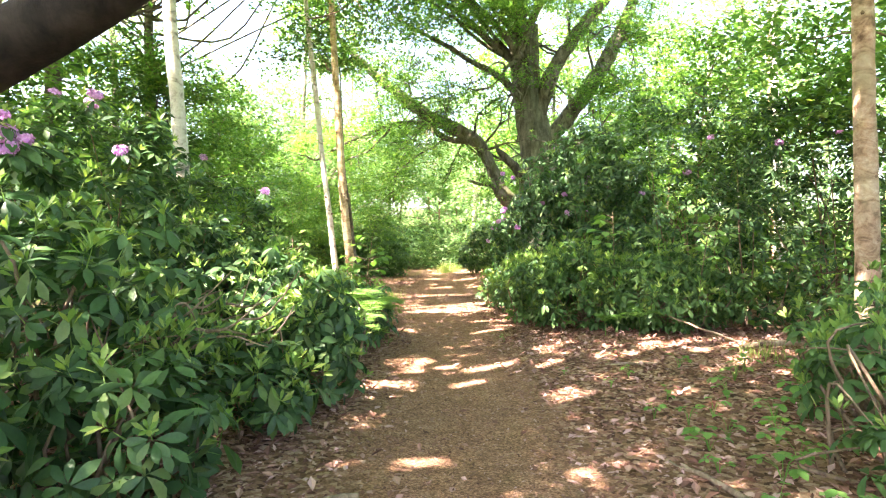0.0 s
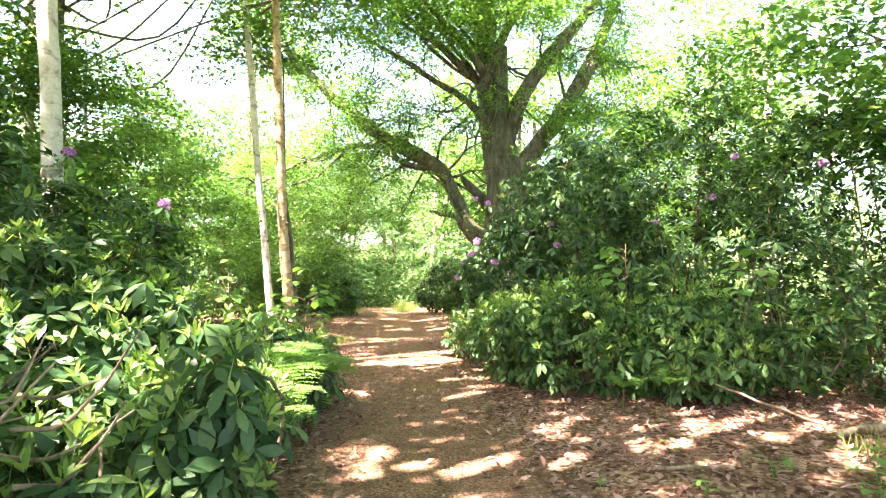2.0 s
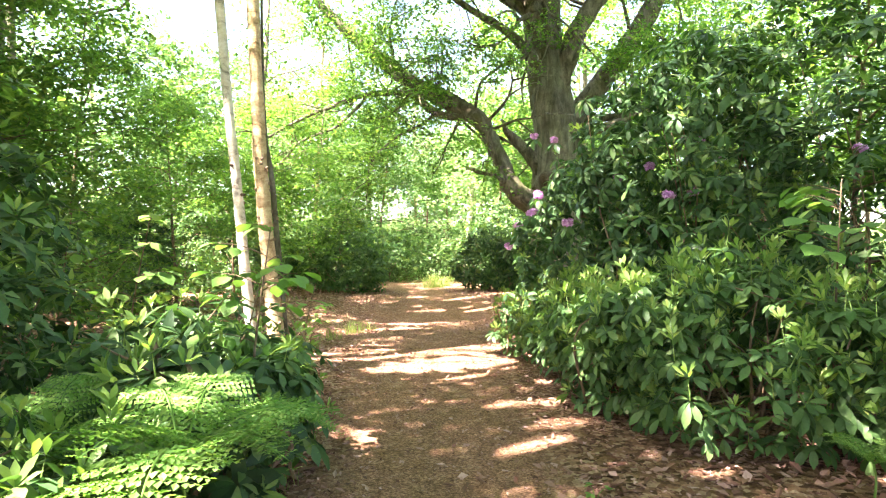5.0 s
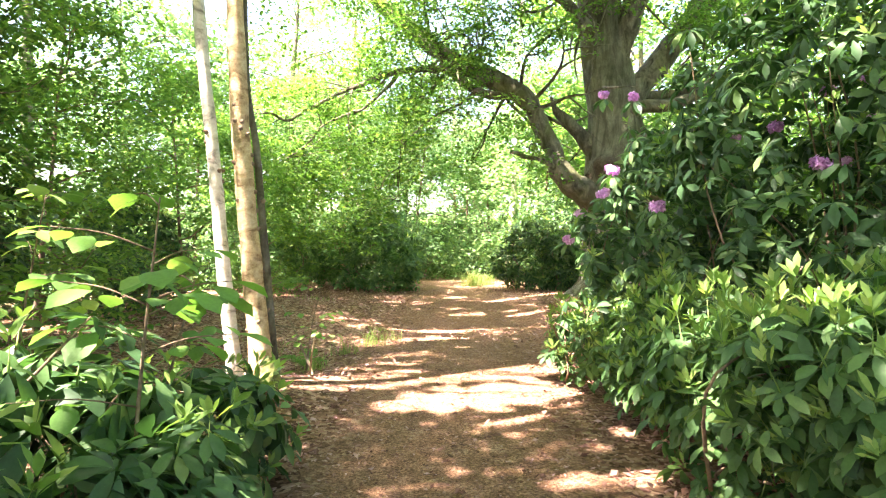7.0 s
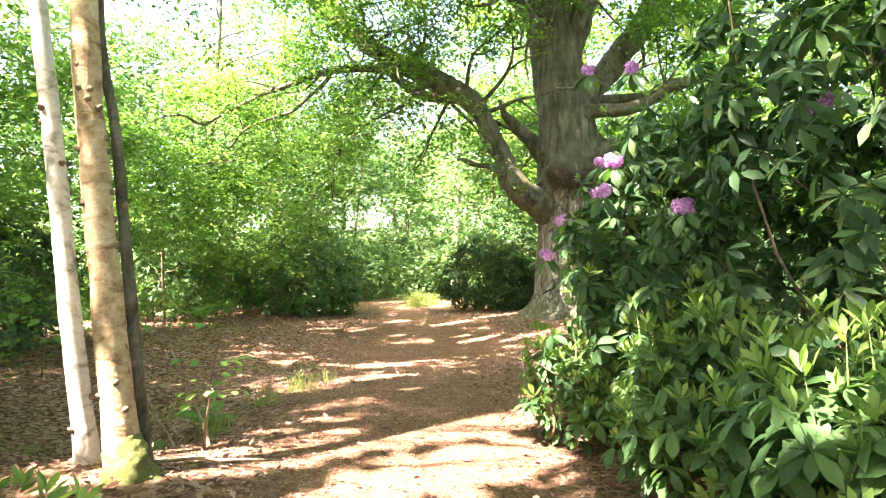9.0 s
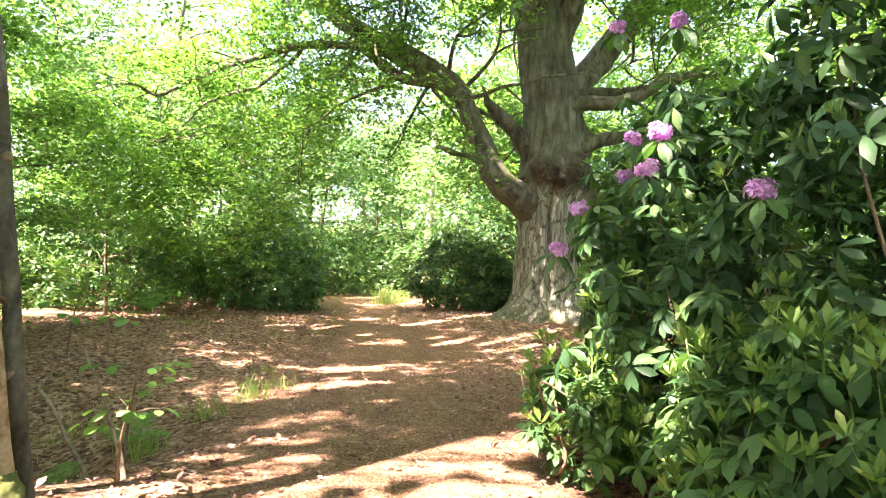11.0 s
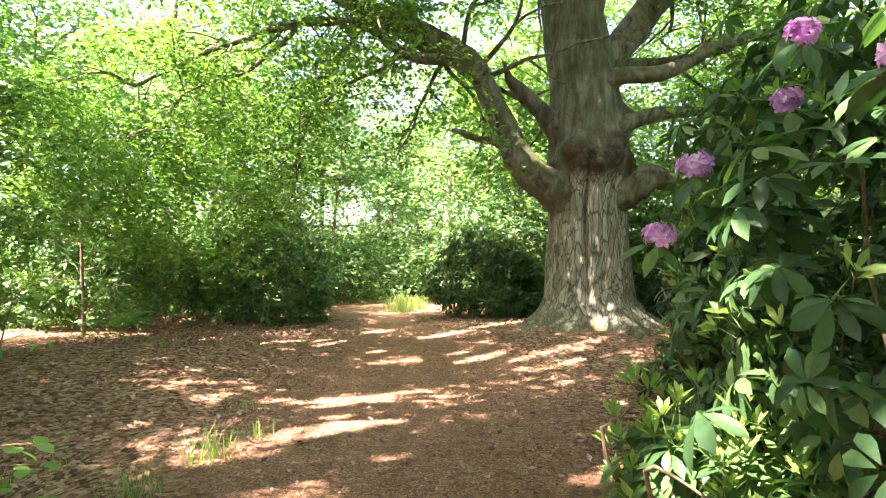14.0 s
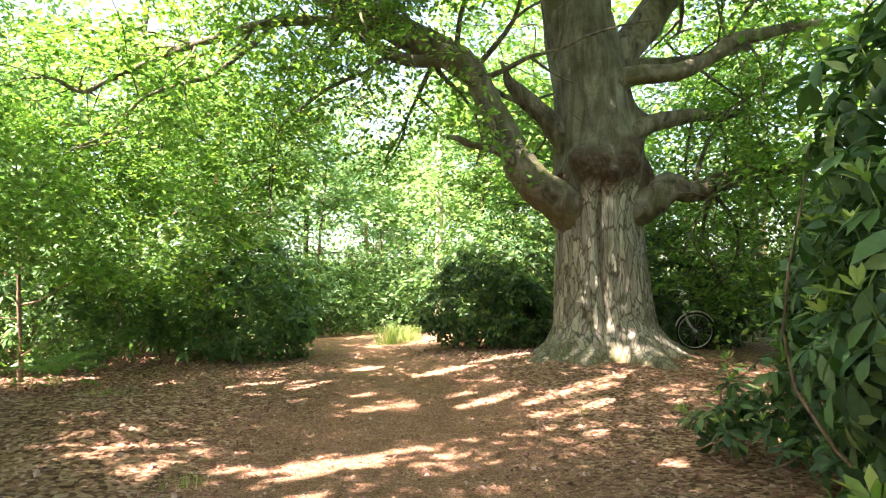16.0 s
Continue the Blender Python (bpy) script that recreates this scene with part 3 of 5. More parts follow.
    tips = local[r.choice(len(local), min(stems, len(local)), replace=False)]
    for tip in tips:
        j = int(np.argmin([(tip[0] + bx - q[0]) ** 2 + (tip[1] + by - q[1]) ** 2 for q in lumps]))
        fx, fy = lumps[j][0] - bx + r.uniform(-0.25, 0.25), lumps[j][1] - by + r.uniform(-0.25, 0.25)
        fz = ground_z(fx + bx, fy + by) - bz - 0.05
        mid = np.array((fx, fy, fz)) * 0.45 + tip * 0.55 + r.normal(size=3) * 0.24
        mid[2] = max(mid[2], fz + 0.2)
        v, t = tube([(fx, fy, fz, 0.016 * size), (*mid, 0.010 * size), (*tip, 0.004)], 5, 4)
        child("stem", mesh_of("stem", v, t, [TWIG], smooth=True), ob)
    for i, (fx, fy, fz) in enumerate(flowers):
        f = child("flower_head", TRUSSES[i % 3], ob, "mauve-pink rhododendron flower head")
        sc = 0.95 + 0.15 * math.sin(i * 2.3)
        f.matrix_basis = Matrix.Translation((fx - bx, fy - by, fz - bz)) @ Euler((r.uniform(-0.4, 0.4), r.uniform(-0.5, 0.2), i)).to_matrix().to_4x4() @ Matrix.Scale(sc, 4)
        wv, wt = WHORLS[1]
        wm = frames_about([(r.uniform(-0.3, 0.1), r.uniform(-0.4, 0.1), 1)], [1.0], r)[0]
        child("leaf_whorl", mesh_of("leaf_whorl", wv @ wm.T + np.array((fx - bx, fy - by, fz - bz - 0.02)), wt, [RHODO]), ob)
    return ob


RH = "dark green rhododendron shrub"
shrub("rhododendron", RH + " with mauve flowers, spreading beside the path", [(2.6, 11.3, 1.3, 1.5, 3.4), (2.0, 12.7, 0.95, 1.2, 2.7), (2.32, 14.05, 0.75, 0.8, 2.9), (3.15, 15.5, 0.8, 0.9, 1.9), (2.75, 16.5, 0.4, 0.45, 0.6)], 2700,
      [(1.13, 12.12, 1.83), (1.47, 11.73, 1.7), (1.87, 11.25, 2.15), (1.02, 13.2, 1.44), (1.22, 12.2, 2.04), (1.46, 12.5, 2.76), (1.12, 13.1, 1.71), (1.3, 13.0, 2.9), (1.32, 12.75, 2.12), (2.3, 11.0, 1.95), (1.3, 12.8, 1.9), (2.4, 11.8, 2.35), (2.9, 12.0, 2.7), (2.27, 12.0, 3.3)], 0.15, stems=60, pieces=200, size=0.86)
shrub("rhododendron", "lighter green leafy rhododendron growing low at the path edge", [(2.2, 9.3, 1.1, 0.9, 1.2), (1.55, 10.3, 0.55, 0.9, 1.05), (1.6, 11.6, 0.6, 0.8, 1.05), (3.3, 8.7, 1.1, 0.8, 1.15), (1.2, 13.05, 0.42, 0.5, 0.75)], 2000, (), 0.42, stems=70, size=0.86, leafy=(RHODO_LIGHT, YOUNG), pieces=250)
shrub("rhododendron", "tall " + RH + " with scattered mauve flowers", [(4.2, 11.0, 1.7, 2.0, 4.2), (6.2, 9.4, 1.9, 1.6, 4.0), (4.6, 9.2, 1.3, 1.1, 2.3)], 2100,
      [(2.82, 11.6, 2.05), (3.4, 12.2, 2.5), (3.2, 9.6, 2.2), (3.8, 9.3, 2.5), (5.0, 8.9, 2.9), (5.7, 8.6, 3.0), (6.2, 8.2, 2.9), (4.3, 9.6, 3.1), (2.6, 11.0, 2.5)], 0.3, stems=50, far=True)
shrub("rhododendron", RH + " in the shade behind the path-side bushes", [(4.2, 14.5, 1.6, 1.6, 3.0), (6.8, 13.0, 2.0, 2.0, 3.6), (8.5, 10.0, 1.8, 2.0, 3.4), (8.0, 7.0, 1.5, 1.6, 2.4)], 1500, (), 0.2, stems=30, size=1.3, far=True)
shrub("rhododendron", RH + " beside the path, sunlit shoots on top", [(-1.8, 5.5, 0.7, 0.8, 0.9), (-1.35, 4.3, 0.4, 0.45, 0.6), (-1.0, 5.0, 0.32, 0.4, 1.15), (-1.45, 6.7, 0.55, 0.9, 0.75), (-2.6, 6.6, 1.1, 1.2, 1.5)], 1150, (), 0.5, stems=50, pieces=250)
shrub("rhododendron", "tall " + RH + " with mauve flower heads", [(-3.3, 8.7, 1.0, 1.2, 2.4), (-3.8, 6.4, 1.2, 1.3, 3.0), (-4.6, 8.0, 1.2, 1.6, 2.9)], 1700,
      [(-2.44, 8.2, 2.12), (-2.96, 5.5, 2.27), (-3.57, 5.5, 2.80), (-3.2, 5.5, 2.78), (-3.3, 5.6, 2.72), (-3.05, 7.6, 2.5)], 0.3, stems=40, far=True)
shrub("rhododendron", RH + " with large drooping leaves close to the path", [(-1.7, 3.2, 0.52, 0.65, 0.85), (-2.4, 3.9, 0.8, 0.9, 1.55), (-2.6, 2.4, 0.7, 0.8, 1.6), (-3.1, 4.4, 0.6, 0.7, 2.25)], 640, [(-2.91, 4.0, 2.17), (-2.88, 3.95, 2.05), (-2.95, 4.0, 2.28), (-2.84, 4.05, 2.12)], 0.45, stems=55, size=1.15, pieces=200)
shrub("rhododendron", "low " + RH + " at the path edge", [(-1.6, 8.9, 0.7, 0.9, 1.0), (-1.2, 8.0, 0.4, 0.5, 0.8), (-1.05, 8.8, 0.32, 0.5, 0.75), (-1.45, 10.0, 0.5, 0.5, 0.7)], 600, (), 0.22, stems=40, size=1.1, pieces=200)
shrub("rhododendron", "small broad-leaved shrub over leaf litter", [(3.0, 4.1, 0.5, 0.55, 0.75), (2.55, 3.3, 0.35, 0.4, 0.36), (3.7, 5.0, 0.6, 0.6, 0.9)], 190, (), 0.45, stems=40, pieces=110, leafy=(RHODO_LIGHT, YOUNG))

# far shrubs closing the clearing
for i, (x, y, a, b, hh, n) in enumerate(((-3.2, 24.5, 1.9, 1.6, 2.6, 1200), (-6.5, 23.5, 2.2, 1.7, 2.9, 1200), (-10.5, 22.0, 2.4, 1.8, 3.0, 900), (3.0, 27.0, 2.3, 1.8, 3.2, 1200), (6.5, 25.5, 2.2, 1.8, 3.4, 1100), (9.5, 22.0, 2.2, 2.2, 3.6, 900), (2.0, 24.9, 1.3, 1.0, 2.3, 800), (5.4, 24.2, 1.5, 0.9, 2.8, 900), (7.2, 20.3, 1.5, 1.7, 3.3, 900), (5.9, 17.6, 1.2, 1.2, 2.8, 700), (-7.0, 17.5, 1.8, 1.8, 2.2, 900), (-6.6, 13.0, 1.6, 2.0, 2.3, 900), (-2.5, 31, 2.2, 2, 2.6, 700), (2.2, 33, 2.4, 2, 3.2, 600), (-0.6, 35.5, 2.2, 1.6, 2.6, 500))):
    # shrubs 0, 1 and 12 to 14 get lighter leaves in place of sunlight
    shrub("rhododendron", "dense evergreen shrub closing the clearing", [(x, y, a, b, hh), (x + 0.8, y - 0.7, a * 0.6, b * 0.6, hh * 0.6)], n, (), 0.3, far=True, size=1.25, stems=14, leafy=(RHODO_LIGHT, YOUNG) if i in (0, 1, 12, 13, 14) else (None, None), group="shrubs round the clearing")


# ---- trees ----
SPRAYS = [spray(19, 0.66, 0.10, 0.062, rng, 0.05) for k in range(4)]
FARSPRAYS = [spray(14, 0.95, 0.17, 0.105, rng) for k in range(4)]


def leaves_on(h, tips, per, reach, r, kinds, size=1.0, flat=0.35, m=0, at=None):
    """Sprays of leaves scattered round branch tips; leaves in the sun's openings are left out."""
    tips = np.asarray(tips)
    P = np.repeat(tips, per, axis=0) + r.normal(size=(len(tips) * per, 3)) * np.array((reach, reach, reach * flat))
    ax = unit(r.normal(size=P.shape) * 0.25 + np.array((0, 0, 1)))
    F = frames_about(ax, r.uniform(0.7, 1.3, len(P)) * size, r)
    which = r.integers(0, len(kinds), len(P))
    for j, (tv, tt) in enumerate(kinds):
        sel = which == j
        if at is None:
            h.scatter((tv, tt), F[sel], P[sel], m)
            continue
        v = (np.einsum("kij,nj->kni", F[sel], tv) + P[sel][:, None, :]).reshape(-1, 4, 3)
        v = v[~open_mask(v.mean(1) + np.array(at), 0.06)]
        t = tt[:2][None] + (np.arange(len(v)) * 4)[:, None, None]
        if len(v):
            h.add(v.reshape(-1, 3), t.reshape(-1, 3), m)


def branch_out(start, way, length, rad, depth, r, out, tips, droop=0.0, sides=5):
    """Grows a branch and its forks; adds (points, sides) to out and end points to tips."""
    p, d = np.array(start, dtype=float), unit(np.array(way, dtype=float))
    pts = [(*p, rad)]
    n = 4
    for i in range(n):
        d = unit(d + r.normal(size=3) * 0.22 + np.array((0, 0, -droop)))
        p = p + d * length / n
        pts.append((*p, rad * (1 - 0.75 * (i + 1) / n)))
        if depth > 0 and i >= 1:
            side = unit(d + unit(r.normal(size=3)) * 0.9)
            branch_out(p, side, length * r.uniform(0.45, 0.7), rad * 0.5, depth - 1, r, out, tips, droop, max(4, sides - 1))
        if depth <= 1 and i >= 1:
            tips.append(p.copy())
    out.append((pts, sides))


def wood_tree(name, label, x, y, height, rad, lean, bark, leafmat, r, crown_from=0.35, limbs=9, reach=2.6, per=6, group="", far=True, wob=0.12, leaf_size=1.0):
    z = ground_z(x, y)
    ob = thing(name, x, y, z, label, "tree", group)
    pts = []
    for f in np.linspace(0, 1, 8):
        w = wob * height * 0.1
        pts.append((lean[0] * f + w * noise.noise(Vector((x, y, f * 3))), lean[1] * f + w * noise.noise(Vector((y, x, f * 3 + 9))), height * f - 0.15 * (f == 0), rad * (1.25 if f == 0 else 1 - 0.8 * f)))
    v, t = tube(pts, 12, 5, 0.14, 5.0, x)
    child("trunk", mesh_of("trunk", v, t, [bark], smooth=True), ob)
    sp = smooth_path(pts, 5)
    out, tips = [], []
    for i in range(limbs):
        f = crown_from + (1 - crown_from) * (i + 0.5) / limbs
        q = sp[int(f * (len(sp) - 1))]
        az = i * 2.4 + r.uniform(-0.4, 0.4)
        up = 0.25 + 0.6 * f
        ln = reach * (1.15 - 0.6 * f) * r.uniform(0.8, 1.15)
        branch_out(q[:3], (math.cos(az), math.sin(az), up), ln, max(0.02, q[3] * 0.45), 1, r, out, tips, 0.03)
    hb = Heap()
    for pp, sd in out:
        hb.add(*tube(pp, sd, 2))
    tagged(child("branchwork", hb.mesh("branchwork", [bark], True), ob), kind="stuff")
    h = Heap()
    leaves_on(h, [q for q in tips if noise.noise(Vector(q) * 0.55 + Vector((x, y, 0))) > -0.12], per, 0.5 if far else 0.35, r, FARSPRAYS if far else SPRAYS, leaf_size)
    tagged(child("crown", h.mesh("crown", [leafmat]), ob), kind="stuff")
    return ob


def far_thicket():
    """Undergrowth in the depth of the wood, out to where trunks close the view."""
    r = np.random.default_rng(77)
    proto = shrub("undergrowth", "green undergrowth in the depth of the wood", [(-13.5, 15.5, 2.0, 1.8, 2.4), (-12.5, 16.3, 1.2, 1.2, 1.5)], 180, (), 0.15, far=True, size=2.2, stems=5, group="undergrowth in the wood", leafy=(HAZYLEAF, YOUNG))
    for x, y in ((-14, 20), (-11, 26.5), (-8, 29), (-6, 37), (-11, 34), (-16, 30), (-2, 44), (3, 40), (7, 33), (11, 29), (12.5, 24), (14, 18), (12, 33), (8, 39), (17, 29), (-17, 12), (-10, 8), (-9.5, 4), (-19, 24), (12, 12.5), (13, 6), (-6.5, 1), (8, 2.5), (5, -4), (-3, -6), (1, -7), (10, -2), (-9, -3), (16, 40), (-20, 38), (-5, 31), (-9, 31.5), (-1.5, 38.5), (-13, 31), (-4.5, 41), (1.8, 37.5), (-17, 27), (-15, 22.5), (-7, 29), (-10, 31), (-4.5, 34.5), (4.5, 34), (7.5, 32.5), (-13, 29.5), (-6.5, 37), (9.5, 34.5), (-8.5, 40), (-1, 45), (5.5, 38)):
        copy_thing(proto, Matrix.Translation((x, y, ground_z(x, y) - 0.05)) @ Matrix.Rotation(r.uniform(0, 6.28), 4, "Z") @ Matrix.Scale(r.uniform(0.9, 1.3), 4))


far_thicket()


# ---- the old spreading tree ----
def old_tree():
    r = np.random.default_rng(11)
    bx, by = 3.55, 21.7
    bz = ground_z(bx, by)
    ob = thing("old_tree", bx, by, bz, "huge old tree with grey furrowed trunk and arching limbs", "tree")
    # trunk: fluted bole with buttress roots, a bulge under the crown, then an upright leader
    rings, sides = 230, 230
    prof_z = [-0.25, 0.0, 0.15, 0.4, 0.9, 1.6, 2.2, 2.6, 3.0, 3.5, 4.0, 4.6, 5.3, 6.2, 7.5, 9.0]
    prof_r = [1.25, 1.10, 0.97, 0.86, 0.78, 0.74, 0.72, 0.74, 0.75, 0.71, 0.65, 0.63, 0.60, 0.52, 0.42, 0.30]
    prof_x = [0.0, 0.0, 0.0, -0.02, -0.05, -0.06, -0.06, -0.05, -0.04, -0.05, -0.08, -0.16, -0.3, -0.44, -0.5, -0.4]
    burls = ((-1.35, 2.95, 0.30, 0.16), (-0.5, 2.85, 0.35, 0.12), (-1.95, 2.95, 0.30, 0.20), (-0.35, 3.75, 0.22, 0.26), (-2.75, 2.75, 0.22, 0.22), (-1.1, 3.3, 0.2, 0.16), (0.15, 2.75, 0.28, 0.24), (-2.3, 3.1, 0.16, 0.14), (-1.7, 2.75, 0.16, 0.10))
    v, t, brown = [], [], []
    for i in range(rings):
        z = -0.25 + 9.25 * (i / (rings - 1)) ** 1.25
        rr, cx = np.interp(z, prof_z, prof_r), np.interp(z, prof_z, prof_x)
        root = max(0.0, 1 - z / 0.8) ** 2
        low = min(1.0, max(0.08, (3.0 - z) / 0.5))
        for k in range(sides):
            a = 2 * math.pi * k / sides
            lobes = 0.04 * math.sin(3 * a + 0.6) + 0.035 * math.sin(5 * a + 1.1 + 0.25 * z) + 0.018 * math.sin(11 * a + 0.5 * math.sin(z))
            toes = root * (0.30 * max(0, math.sin(4 * a + 0.7)) ** 2 + 0.26 * max(0, math.sin(3 * a + 2.6)) ** 2 + 0.10 * math.sin(9 * a + 1))
            wav = 0.6 * noise.noise(Vector((z * 1.3, a * 2, 0)))
            u = Vector((math.cos(a) * 9.0 + wav, math.sin(a) * 9.0 + wav, z * 0.9))
            crack = max(0, 1 - abs(noise.noise(u)) * 5.0)
            crack2 = max(0, 1 - abs(noise.noise(u * 2.1 + Vector((7, 3, 1)))) * 4.0)
            f = -(0.055 * crack ** 2 + 0.028 * crack2 ** 2) * low
            seam = (a + 1.92 - 0.05 * math.sin(z * 2.3) - 0.03 * z + math.pi) % (2 * math.pi) - math.pi
            f -= 0.17 * math.exp(-(seam / 0.055) ** 2) * min(1, max(0, (z - 0.1) / 0.6)) * min(1, max(0, (3.3 - z) / 0.4))
            f += 0.05 * math.exp(-((abs(seam) - 0.17) / 0.10) ** 2) * min(1, max(0, (3.1 - z) / 0.5))
            lump = 0.10 * noise.noise(Vector((math.cos(a) * 1.6, math.sin(a) * 1.6, z * 1.1 + 3)))
            burl, wart = 0.0, 0.0
            for az, bz0, sz, hgt in burls:
                da = (a - az + math.pi) % (2 * math.pi) - math.pi
                g = math.exp(-(da * 0.75 / sz) ** 2 - ((z - bz0) / sz) ** 2)
                burl += hgt * g
                wart = max(wart, g)
            if wart > 0.15:
                burl += 0.07 * wart * noise.noise(Vector((math.cos(a) * 5, math.sin(a) * 5, z * 7))) + 0.035 * wart * noise.noise(Vector((math.cos(a) * 14, math.sin(a) * 14, z * 18)))
            q = rr * (1 + lobes * 0.8 + toes + lump) + f * min(1, rr) + burl
            v.append((cx + q * math.cos(a), q * math.sin(a) * 0.92, z))
            brown.append(min(1.0, max(0.0, wart * 2.0 - 0.35 + 0.5 * noise.noise(Vector((math.cos(a) * 4, math.sin(a) * 4, z * 4))))))
    for i in range(rings - 1):
        for k in range(sides):
            p, q = i * sides + k, i * sides + (k + 1) % sides
            t += [(p, q, q + sides), (p, q + sides, p + sides)]
    bole = mesh_of("trunk", v, t, [OAKBARK], smooth=True)
    bole.attributes.new("burl", "FLOAT", "POINT").data.foreach_set("value", np.array(brown, dtype=np.float32))
    child("trunk", bole, ob)

    def limb(points, sides=16, rough=0.22, name="limb", mat=LIMBBARK):
        pts = [(x - bx, y - by, z - bz, w) for x, y, z, w in points]
        fine = smooth_path(pts, 3)
        for i in range(1, len(fine) - 1):
            q = Vector(fine[i][:3]) * 1.3 + Vector((points[0][2] * 3, 0, 0))
            fine[i][:3] += np.array((noise.noise(q), noise.noise(q + Vector((9, 0, 0))), noise.noise(q + Vector((0, 9, 0))))) * min(0.16, 0.006 / fine[i][3])
        pts = [tuple(q) for q in fine]
        v, t = tube(pts, sides, 4, rough, 2.6, points[0][0])
        child(name, mesh_of(name, v, t, [mat], smooth=True), ob)
        return smooth_path(pts, 2)

    arms = []
    # great arching limb to the left, thick and knotted at its root
    arms.append(limb([(3.2, 21.6, 2.3, 0.36), (2.6, 21.35, 2.75, 0.33), (2.12, 21.2, 3.15, 0.27), (1.88, 21.4, 3.78, 0.215), (1.60, 21.5, 4.36, 0.22), (1.37, 21.6, 4.84, 0.235), (0.95, 21.8, 5.25, 0.24), (0.10, 22.0, 5.73, 0.235), (-0.76, 22.2, 6.22, 0.22), (-1.62, 22.4, 6.88, 0.19), (-3.0, 22.5, 8.1, 0.13), (-4.2, 22.6, 9.4, 0.07)], 20, 0.24))
    arms.append(limb([(1.1, 21.75, 5.08, 0.13), (0.14, 21.9, 5.2, 0.11), (-0.79, 21.9, 5.75, 0.095), (-2.15, 21.8, 5.6, 0.075), (-3.48, 21.6, 4.97, 0.05), (-4.5, 21.4, 4.33, 0.035), (-5.25, 21.2, 4.45, 0.018)], 12))
    arms.append(limb([(-1.9, 21.8, 5.65, 0.055), (-2.5, 21.6, 4.85, 0.04), (-3.4, 21.3, 4.3, 0.03), (-4.2, 21.0, 3.5, 0.02), (-4.8, 20.8, 2.9, 0.010)], 8))
    arms.append(limb([(0.3, 21.95, 5.45, 0.05), (-0.6, 21.7, 4.7, 0.035), (-1.45, 21.5, 4.1, 0.025), (-1.8, 21.4, 3.4, 0.016), (-1.75, 21.3, 2.4, 0.008)], 8))
    limb([(2.1, 21.15, 3.2, 0.11), (1.6, 20.85, 3.36, 0.06), (1.2, 20.7, 3.36, 0.055), (0.85, 20.6, 3.5, 0.025)], 12, 0.4, "broken_stub", LIMBBARK)
    # short crooked limb beside the leader
    arms.append(limb([(3.0, 21.6, 3.6, 0.22), (2.55, 21.6, 4.15, 0.16), (2.2, 21.65, 4.5, 0.13), (1.98, 21.6, 4.72, 0.09), (1.85, 21.5, 5.0, 0.03)], 14))
    # leaders
    arms.append(limb([(3.45, 21.7, 3.8, 0.38), (3.22, 21.7, 5.2, 0.43), (2.98, 21.7, 6.5, 0.42), (2.75, 21.7, 8.0, 0.36), (2.7, 21.6, 10.0, 0.30), (2.3, 21.5, 13.0, 0.2)], 18))
    arms.append(limb([(3.6, 21.7, 4.6, 0.30), (4.1, 21.8, 5.4, 0.30), (5.2, 22.0, 6.8, 0.29), (6.3, 22.2, 8.6, 0.26), (7.1, 22.4, 10.4, 0.2), (7.8, 22.6, 12.5, 0.12)], 16))
    arms.append(limb([(3.4, 21.6, 5.8, 0.30), (3.8, 21.5, 7.2, 0.27), (4.6, 21.4, 8.6, 0.24), (5.9, 21.2, 10.2, 0.18), (7.0, 21.0, 11.6, 0.1)], 14))
    # side limbs to the right
    arms.append(limb([(3.5, 21.5, 4.45, 0.26), (3.95, 21.3, 4.72, 0.17), (4.5, 21.1, 4.72, 0.15), (5.1, 21.0, 4.9, 0.13), (5.6, 20.9, 5.25, 0.11), (6.8, 20.6, 5.4, 0.06)], 12))
    arms.append(limb([(3.5, 21.7, 4.9, 0.18), (3.95, 21.8, 5.1, 0.15), (5.1, 21.9, 5.25, 0.11), (6.5, 22.0, 5.6, 0.07)], 12))
    arms.append(limb([(3.6, 21.6, 2.5, 0.42), (4.1, 21.5, 2.62, 0.33), (4.6, 21.45, 2.95, 0.24), (5.0, 21.4, 2.88, 0.19), (5.7, 21.2, 3.1, 0.15), (6.8, 20.9, 3.25, 0.09)], 14))
    arms.append(limb([(3.6, 21.5, 3.5, 0.28), (4.1, 21.4, 3.9, 0.17), (4.9, 21.5, 4.1, 0.13), (6.2, 21.6, 4.3, 0.07)], 12))
    arms.append(limb([(2.9, 21.5, 6.4, 0.2), (2.2, 21.2, 7.1, 0.13), (1.2, 20.9, 7.6, 0.10), (-0.2, 20.5, 8.3, 0.08), (-1.6, 20.0, 8.9, 0.05)], 10))
    arms.append(limb([(2.7, 21.4, 8.0, 0.16), (1.9, 20.6, 8.8, 0.11), (0.9, 19.6, 9.3, 0.08), (-0.2, 18.6, 9.8, 0.05)], 10))
    arms.append(limb([(2.7, 21.6, 8.3, 0.2), (3.2, 20.2, 9.3, 0.13), (3.6, 18.6, 9.8, 0.09), (4.0, 17.0, 10.2, 0.05)], 10))
    # leafy side branches that droop over the clearing
    # upper crown reaching out over the clearing
    upper = []
